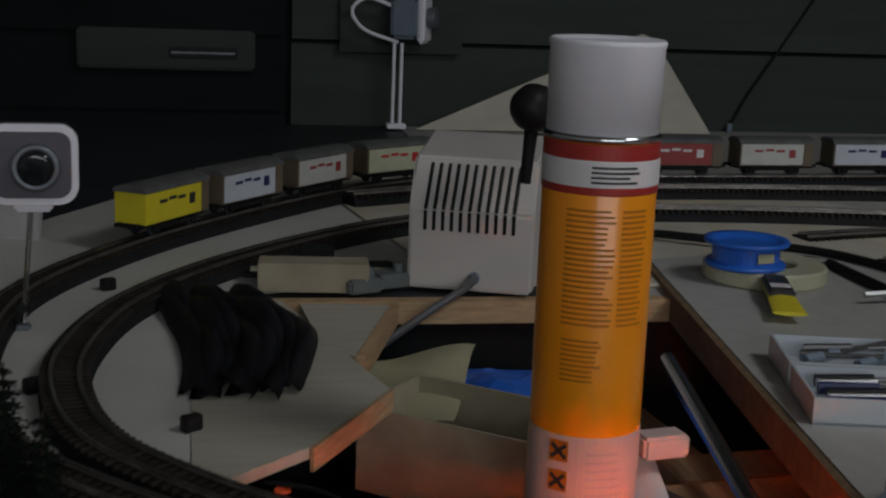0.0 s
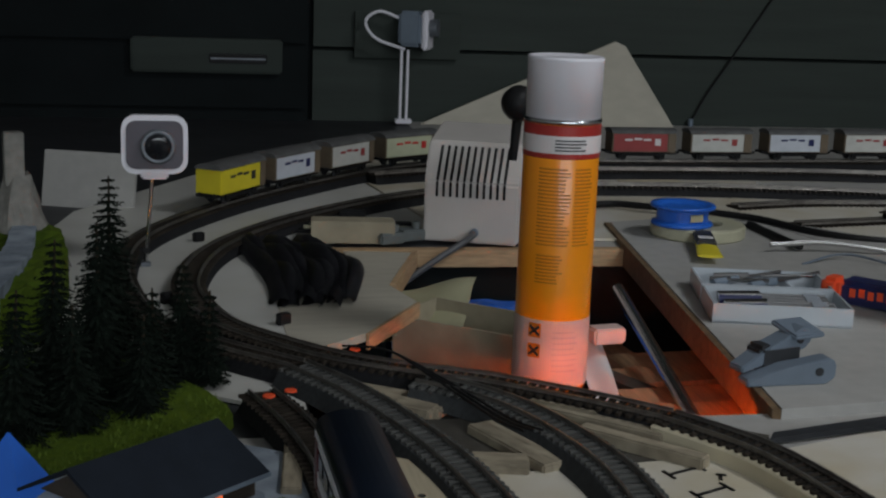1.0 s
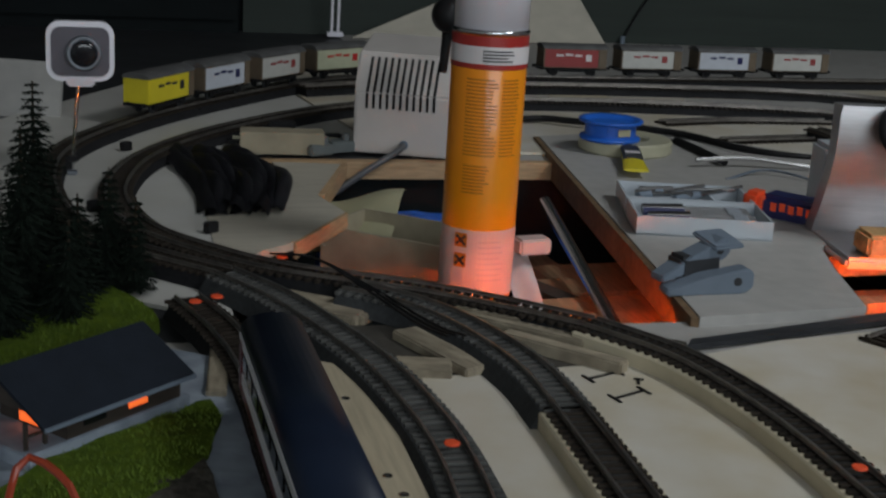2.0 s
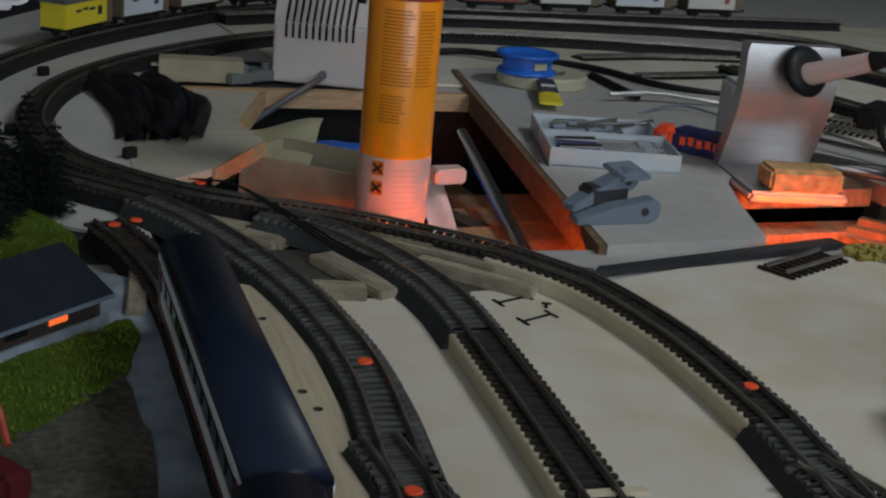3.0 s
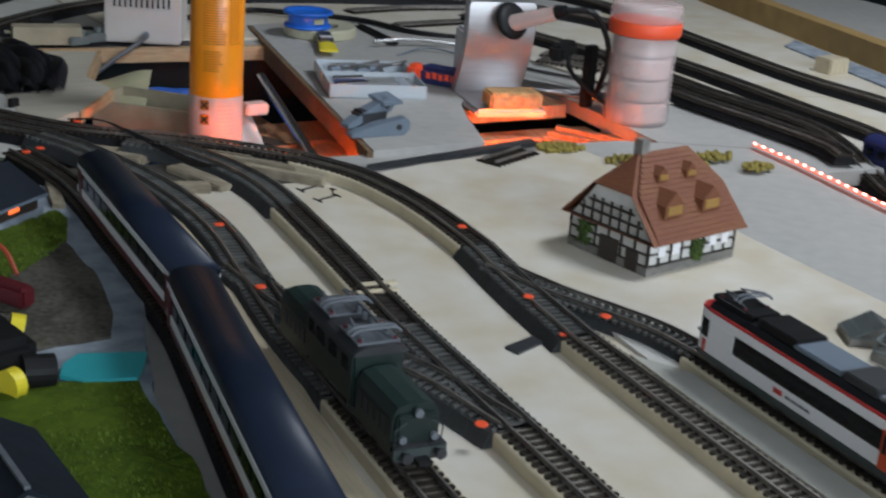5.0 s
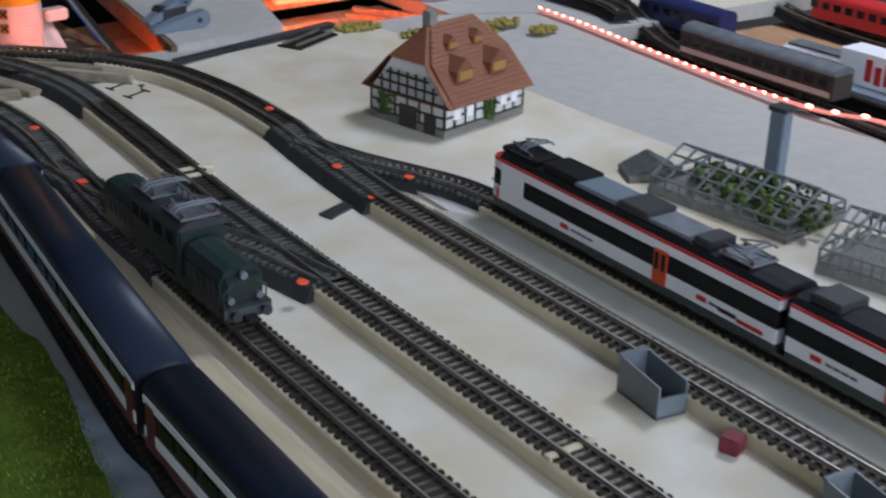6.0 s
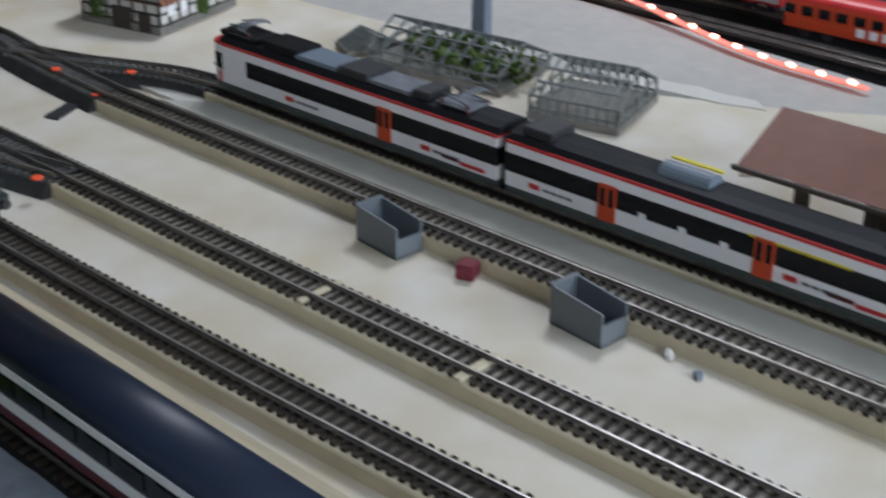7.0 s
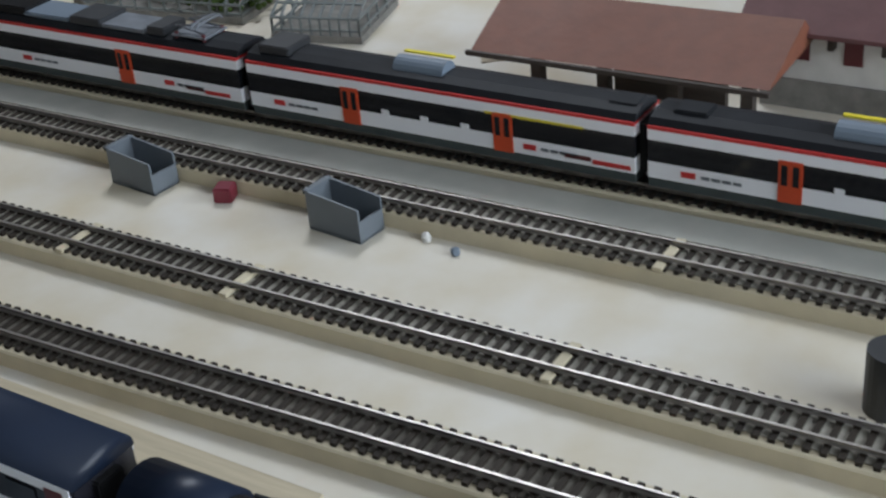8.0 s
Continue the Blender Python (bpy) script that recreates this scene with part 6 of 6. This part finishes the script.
# ---- half-timbered house ----
hs = thing("half_timbered_house", "half-timbered model house with a red-brown tiled roof", "model building", at=(0.222, -0.243, 0.0), turn=13)
HX, HY, HZ = 0.056, 0.047, 0.030
part("plinth", Box(0, 0, 0.004, 2 * HX + 0.002, 2 * HY + 0.002, 0.008), STONEG, hs)
part("wall", Box(0, 0, 0.019, 2 * HX, 2 * HY, 0.024), PLASTER, hs)
for s in (-1, 1):
    for z in (0.0085, 0.0190, 0.0302):
        part("beam", Box(0, s * (HY + 0.0004), z, 2 * HX, 0.0012, 0.0020), TIMBER, hs)
        part("beam", Box(s * (HX + 0.0004), 0, z, 0.0012, 2 * HY, 0.0020), TIMBER, hs)
    for k in range(9):
        part("post", Box(-HX + 2 * HX * k / 8, s * (HY + 0.0005), 0.0195, 0.0020, 0.0012, 0.022), TIMBER, hs)
    for k in range(7):
        part("post", Box(s * (HX + 0.0005), -HY + 2 * HY * k / 6, 0.0195, 0.0012, 0.0020, 0.022), TIMBER, hs)
    for k in (0, 4):
        a = Box(-HX + 2 * HX * (k + 0.9) / 8, s * (HY + 0.0006), 0.0185, 0.0016, 0.0010, 0.024)
        part("brace", a, TIMBER, hs)
# gable end facing the tracks, with doors and ivy
for s in (-1, 1):
    gb = part("gable", extrude_y([(-HY, 0.0305), (HY, 0.0305), (HY * 0.45, 0.064), (-HY * 0.45, 0.064)], s * (HX - 0.001), s * (HX - 0.003)), PLASTER, hs)
    gb.matrix_basis = pose(0, 0, 0, 0, 0, -90)
    for z, w in ((0.040, HY * 0.80), (0.049, HY * 0.58)):
        part("beam", Box(s * (HX + 0.0008), 0, z, 0.0014, 2 * w, 0.0020), TIMBER, hs)
    for k in range(-3, 4):
        part("post", Box(s * (HX + 0.0009), k * 0.011, 0.0385 if abs(k) > 2 else 0.0425, 0.0013, 0.0018, 0.014 if abs(k) > 2 else 0.022), TIMBER, hs)
part("barn_door", Box(-HX - 0.0012, -0.002, 0.0115, 0.0016, 0.022, 0.021), WOODD, hs)
part("barn_door", Box(-HX - 0.0012, -0.030, 0.0095, 0.0016, 0.014, 0.017), WOODD, hs)
for x, y, z, sx, sy, sz in ((-HX - 0.003, 0.026, 0.018, 0.004, 0.016, 0.020), (0.004, -HY - 0.003, 0.017, 0.014, 0.004, 0.022)):
    bm = bmesh.new()
    rnd = random.Random(int(1000 * z))
    for i in range(90):
        bmesh.ops.create_icosphere(bm, subdivisions=1, radius=0.0016, matrix=pose(x + rnd.uniform(-0.5, 0.5) * sx, y + rnd.uniform(-0.5, 0.5) * sy, z + rnd.uniform(-0.5, 0.5) * sz))
    part("ivy", bm, MOSS, hs)
for s in (-1, 1):
    for k in (-0.040, -0.022, 0.026, 0.042):
        part("window", Box(k, s * (HY + 0.0009), 0.0205, 0.009, 0.0010, 0.0095), TRAINW if s < 0 else GLASSD, hs)
# roof with hipped ends
E0, R0, ZE, ZR = HX + 0.005, HX - 0.024, 0.030, 0.094
Ey = HY + 0.010
bm = bmesh.new()
v = [bm.verts.new(p) for p in ((-E0, -Ey, ZE), (E0, -Ey, ZE), (E0, Ey, ZE), (-E0, Ey, ZE), (-E0 + 0.002, -HY * 0.50, 0.065), (-E0 + 0.002, HY * 0.50, 0.065), (E0 - 0.002, -HY * 0.50, 0.065), (E0 - 0.002, HY * 0.50, 0.065), (-R0, 0, ZR), (R0, 0, ZR))]
for f in ((0, 1, 6, 9, 8, 4), (2, 3, 5, 8, 9, 7), (4, 8, 5), (6, 7, 9), (0, 3, 2, 1)):
    bm.faces.new([v[i] for i in f])
part("roof", bm, TILE, hs, "red-brown tiled half-hipped roof")
for k in range(18):
    u = (k + 0.5) / 18
    y = -Ey + (Ey - 0.002) * u
    zz = ZE + (ZR - ZE) * u
    xh = E0 - 0.004 if u < 0.55 else E0 - 0.004 - (E0 - 0.004 - R0) * (u - 0.55) / 0.45
    part("roof_course", Box(0, y, zz + 0.0001, 2 * xh - 0.006, 0.0042, 0.0007, tilt=48), TILE, hs)
for x, y0 in ((-0.026, -0.040), (0.022, -0.040), (-0.020, -0.018), (0.016, -0.018)):
    sc = 1.3 if y0 < -0.03 else 0.75
    zb = ZE + (ZR - ZE) * (Ey + y0) / Ey
    d = part("dormer", extrude_y([(-0.009 * sc, 0), (0.009 * sc, 0), (0.009 * sc, 0.008 * sc), (0, 0.017 * sc), (-0.009 * sc, 0.008 * sc)], 0, 0.022 * sc), TILE, hs)
    d.matrix_basis = pose(x, y0 - 0.004, zb - 0.001)
    part("dormer_front", Box(x, y0 - 0.0045, zb + 0.004 * sc, 0.014 * sc, 0.001, 0.006 * sc), M("ochre_timber", (0.35, 0.20, 0.05), 0.7), hs)
part("chimney", Box(-0.026, 0.002, ZR + 0.002, 0.010, 0.010, 0.020, bevel=0.0005), STONEG, hs)


# ---- glasshouse kit parts ----
def frame_panel(w, h, nx, nz, bar=0.0016):
    bm = bmesh.new()
    for i in range(nx + 1):
        box(bm, -w / 2 + w * i / nx, 0, h / 2, bar, bar, h)
    for k in range(nz + 1):
        box(bm, 0, 0, h * k / nz, w, bar, bar)
    return bm


def glasshouse(x, y, turn, w, d, h, rise, label):
    t = thing("glasshouse_frame", label, "model building", "glasshouse kit parts", at=(x, y, 0), turn=turn)
    for s in (-1, 1):
        ob = part("side_frame", frame_panel(d, h, 9, 2), CLEARG, t)
        ob.matrix_basis = pose(s * w / 2, 0, 0, 0, 0, 90)
        sl = math.hypot(w / 2, rise)
        ob = part("roof_frame", frame_panel(d, sl, 9, 3), CLEARG, t)
        ob.matrix_basis = pose(s * w / 2, 0, h, 0, 0, 90) @ pose(0, 0, 0, -s * math.degrees(math.atan2(w / 2, rise)), 0, 0)
        ob = part("end_frame", frame_panel(w, h, 4, 2), CLEARG, t)
        ob.matrix_basis = pose(0, s * d / 2, 0)
        part("gable_bar", rod(Rod((-w / 2, s * d / 2, h), (0, s * d / 2, h + rise), 0.0009, 6), (w / 2, s * d / 2, h), (0, s * d / 2, h + rise), 0.0009, 6), CLEARG, t)
    part("plinth", Box(0, 0, 0.003, w + 0.003, d + 0.003, 0.006), STONEG, t)
    return t


glasshouse(0.300, -0.560, 8, 0.080, 0.135, 0.016, 0.019, "grey translucent glasshouse frame with bits of moss")
glasshouse(0.298, -0.708, 14, 0.085, 0.074, 0.020, 0.021, "grey translucent glasshouse frame on the cream board")
glasshouse(0.280, -0.468, -25, 0.045, 0.030, 0.006, 0.012, "low grey glasshouse roof part")
bm = bmesh.new()
rnd = random.Random(9)
for i in range(260):
    a = rnd.random() * 6.28
    q = rnd.random() ** 0.5
    bmesh.ops.create_icosphere(bm, subdivisions=1, radius=0.0018 + 0.002 * rnd.random(), matrix=pose(0.296 + 0.032 * q * math.cos(a), -0.575 + 0.07 * q * math.sin(a), 0.008 + 0.018 * rnd.random()))
tagged(part("moss_filling", bm, MOSS), "green moss heaped inside the glasshouse", "moss", kind="stuff")
cm = thing("chimney", "tall square grey chimney stack beside the glasshouse", "chimney", at=(0.358, -0.537, 0.0), turn=10)
part("stack", Box(0, 0, 0.034, 0.014, 0.014, 0.068, bevel=0.001), GREYBLUE, cm)
part("crown", Box(0, 0, 0.068, 0.017, 0.017, 0.004), DARK, cm)
tagged(part("gravel_heap", Box(0.545, -0.405, 0.002, 0.045, 0.012, 0.004, -75, bevel=0.001), GRAVEL), "little line of loose ballast by the LED tape", "gravel")
for o in ([(0.372, -0.655), (0.384, -0.672), (0.392, -0.705), (0.398, -0.745), (0.402, -0.795), (0.392, -0.812), (0.380, -0.782), (0.374, -0.735), (0.366, -0.700)],):
    sheet_patch("white_filler", o, WHITE_BOARD, "white filler patch on the cream board", "paint patch", 0.0005, 0.0008, 0.0004)
sheet_patch("brown_stain", [(0.262, -0.865), (0.300, -0.845), (0.312, -0.862), (0.275, -0.885)], M("brown_glue_stain", (0.42, 0.35, 0.25), 0.6, var=0.3, scale=90), "brown glue stain on the cream board", "stain", 0.0005, 0.0006, 0.0003)

# ---- platform roof and station building behind the commuter train ----
pr = thing("platform_roof", "long red-brown platform roof on dark posts", "model building", at=(0.0, 0.0, 0.0))
bm = bmesh.new()
v = [bm.verts.new(p) for p in ((0.180, -0.908, 0.048), (0.182, -1.112, 0.048), (0.266, -1.112, 0.050), (0.262, -0.905, 0.050), (0.240, -0.904, 0.070), (0.244, -1.112, 0.070))]
for f in ((0, 1, 5, 4), (4, 5, 2, 3), (0, 4, 3), (1, 2, 5), (0, 3, 2, 1)):
    bm.faces.new([v[i] for i in f])
part("roof", bm, TILE_D, pr, "red-brown ridged roof")
part("eave", Box(0.1785, -1.009, 0.0465, 0.0030, 0.208, 0.003), WOODD, pr)
for y in (-0.935, -0.985, -1.035, -1.085):
    part("post", Box(0.222, y, 0.023, 0.008, 0.008, 0.046), WOODD, pr)
part("back_wall", Box(0.250, -1.020, 0.022, 0.006, 0.080, 0.044), WOODD, pr)
sb = thing("station_building", "white model station building with a dark red roof", "model building", at=(0.327, -1.188, 0.0), turn=0)
part("base", Box(0, 0, 0.010, 0.124, 0.222, 0.020), STONEG, sb)
part("wall", Box(0, 0, 0.036, 0.120, 0.218, 0.034), PLASTER, sb)
for k in range(6):
    part("window", Box(-0.0605, 0.085 - 0.034 * k, 0.042, 0.0016, 0.012, 0.016), BURGUNDY, sb)
    part("balcony_bracket", Box(-0.064, 0.098 - 0.034 * k, 0.050, 0.008, 0.004, 0.010), WOODD, sb)
part("roof", extrude_y([(-0.078, 0.056), (-0.078, 0.059), (0, 0.112), (0.078, 0.059), (0.078, 0.056)], -0.122, 0.122), TILE_P, sb, "dark red-brown roof")

# ---- LED tape along the edge and the lower sidings ----
led2 = thing("led_strip", "glowing pinkish-white LED tape along the board edge", "led strip")
LEDP = [(0.562, 0.04, 0.001), (0.561, -0.036, 0.001), (0.552, -0.156, 0.001), (0.545, -0.265, 0.001), (0.541, -0.346, 0.002), (0.540, -0.43, 0.005), (0.553, -0.495, 0.010), (0.546, -0.570, 0.008), (0.524, -0.650, 0.004), (0.500, -0.74, 0.001), (0.489, -0.85, 0.001)]
part("tape", sweep(smooth_path(LEDP, 0.01), [(-0.0045, 0), (-0.0045, 0.0015), (0.0045, 0.0015), (0.0045, 0)]), LEDSTRIP, led2, "pink-white tape")
for k, p in enumerate(smooth_path(LEDP, 0.015)):
    if p.y > -0.40:
        part("led_chip", Box(p.x, p.y, p.z + 0.0025, 0.0032, 0.0040, 0.0018, bevel=0.0005), LEDM, led2)
    elif k % 2 == 0:
        part("led_chip", Box(p.x, p.y, p.z + 0.0030, 0.0056, 0.0075, 0.0026, bevel=0.0010), LEDM, led2)
structure("lower_board", prism([(0.44, -0.56), (1.6, -0.56), (1.6, -0.06), (0.50, -0.06)], -0.060, -0.034), RUSTBOARD, "red-brown raw board of the lower sidings", "board")
# same board, coloured dark in place of the deep shadow behind the LED tape
structure("lower_board_near", prism([(0.44, -2.1), (1.6, -2.1), (1.6, -0.562), (0.44, -0.562)], -0.060, -0.034), DARK, "near part of the lower siding board, its deep shadow put into the colour", "board")


def side_coach(y0, y1, x, z, body, roof, stripe, label):
    t = thing("side_coach", label, "train car", "trains on the far sidings", at=(x, (y0 + y1) / 2, z), turn=2)
    L, W = y0 - y1, 0.033
    part("body", Box(0, 0, 0.023, W, L, 0.028, bevel=0.001), body, t)
    part("roof", extrude_y([(-(W / 2) * math.cos(math.pi * k / 10), 0.036 + 0.009 * math.sin(math.pi * k / 10)) for k in range(11)], -L / 2, L / 2), roof, t)
    for s in (-1, 1):
        part("stripe", Box(s * (W / 2 + 0.0003), 0, 0.0155, 0.0008, L * 0.97, 0.006), stripe, t)
        for k in range(int(L / 0.018)):
            part("window", Box(s * (W / 2 + 0.0003), -L / 2 + 0.014 + 0.018 * k, 0.0275, 0.0007, 0.011, 0.009), GLASSD, t)
    part("underframe", Box(0, 0, 0.0075, W * 0.6, L * 0.6, 0.006), BLACK, t)
    for e in (-1, 1):
        for q in (-0.012, 0.012):
            wheelset(t, e * L * 0.34 + q, 0.0055)
    return t


ZL = -0.034 + BED + 0.0056
side_coach(-0.165, -0.385, 0.624, ZL, WOODD, SILVER, PINK, "dark brown railcar with a pink stripe and grey roof")
side_coach(-0.02, -0.155, 0.690, ZL, NAVY, NAVY, NAVY, "dark blue locomotive on the far siding")
fl = thing("container_wagon", "flat wagon carrying a white container with a red emblem", "goods wagon", at=(0.668, -0.445, ZL), turn=3)
part("deck", Box(0, 0, 0.013, 0.034, 0.26, 0.005), GREYBLUE, fl)
for q in (-0.10, -0.08, 0.08, 0.10):
    wheelset(fl, q, 0.0055)
part("underframe", Box(0, 0, 0.0085, 0.012, 0.25, 0.005), DARK, fl)
ct = thing("shipping_container", "white container with red block lettering and a red emblem", "container", at=(0.690, -0.415, ZL + 0.0155), turn=3)
part("case", Box(0, 0, 0.0180, 0.036, 0.145, 0.036, bevel=0.0006), TRAINW, ct)
part("emblem", box(box(Box(-0.0183, 0.034, 0.0185, 0.0006, 0.008, 0.024), -0.0183, 0.022, 0.0150, 0.0006, 0.008, 0.020), -0.0183, 0.010, 0.0185, 0.0006, 0.008, 0.024), TRAINR, ct)
bm = bmesh.new()
for k in range(6):
    box(bm, -0.0183, -0.008 - 0.0075 * k, 0.0175 + 0.002 * (k % 2), 0.0006, 0.0052, 0.0085)
part("lettering", bm, TRAINR, ct)
side_coach(-0.50, -0.66, 0.690, ZL, TRAINR, TRAINR, TRAINW, "red and white covered wagon on the far siding")
red = side_coach(-0.69, -0.89, 0.650, ZL, DOORR, TRAINR, DOORR, "bright red locomotive with white lettering on the far siding")
bm = bmesh.new()
for k in range(7):
    box(bm, -0.0172, 0.02 - 0.013 * k, 0.0170, 0.0006, 0.0085, 0.0080)
part("lettering", bm, TRAINW, red)
box_car = side_coach(-0.935, -1.12, 0.585, ZL, BURGUNDY, DARK, BURGUNDY, "dark red covered wagon with a pale door")
part("door", Box(-0.0172, 0.028, 0.0240, 0.0010, 0.016, 0.024), STRIP, box_car, "pale beige door")
side_coach(-0.12, -0.30, 0.900, ZL, TRAINR, TRAINR, TRAINR, "orange-red locomotive on the far siding")
side_coach(-0.32, -0.55, 0.892, ZL, GREYBLUE, WAGON_W, GREYBLUE, "grey covered wagon on the far siding")
bs = thing("model_bus", "silver-white model bus beside the sidings", "model vehicle", at=(0.735, -0.265, -0.034), turn=4)
part("body", Box(0, 0, 0.020, 0.030, 0.095, 0.030, bevel=0.003), TRAINW, bs)
part("glazing", Box(0, 0, 0.025, 0.0306, 0.088, 0.010), GLASSD, bs)
part("roof_rack", Box(0, 0, 0.0362, 0.024, 0.080, 0.003), SILVER, bs)
for s in (-1, 1):
    for q in (-0.03, 0.03):
        part("wheel", Rod((s * 0.012, q, 0.006), (s * 0.0152, q, 0.006), 0.006, 16), BLACK, bs)
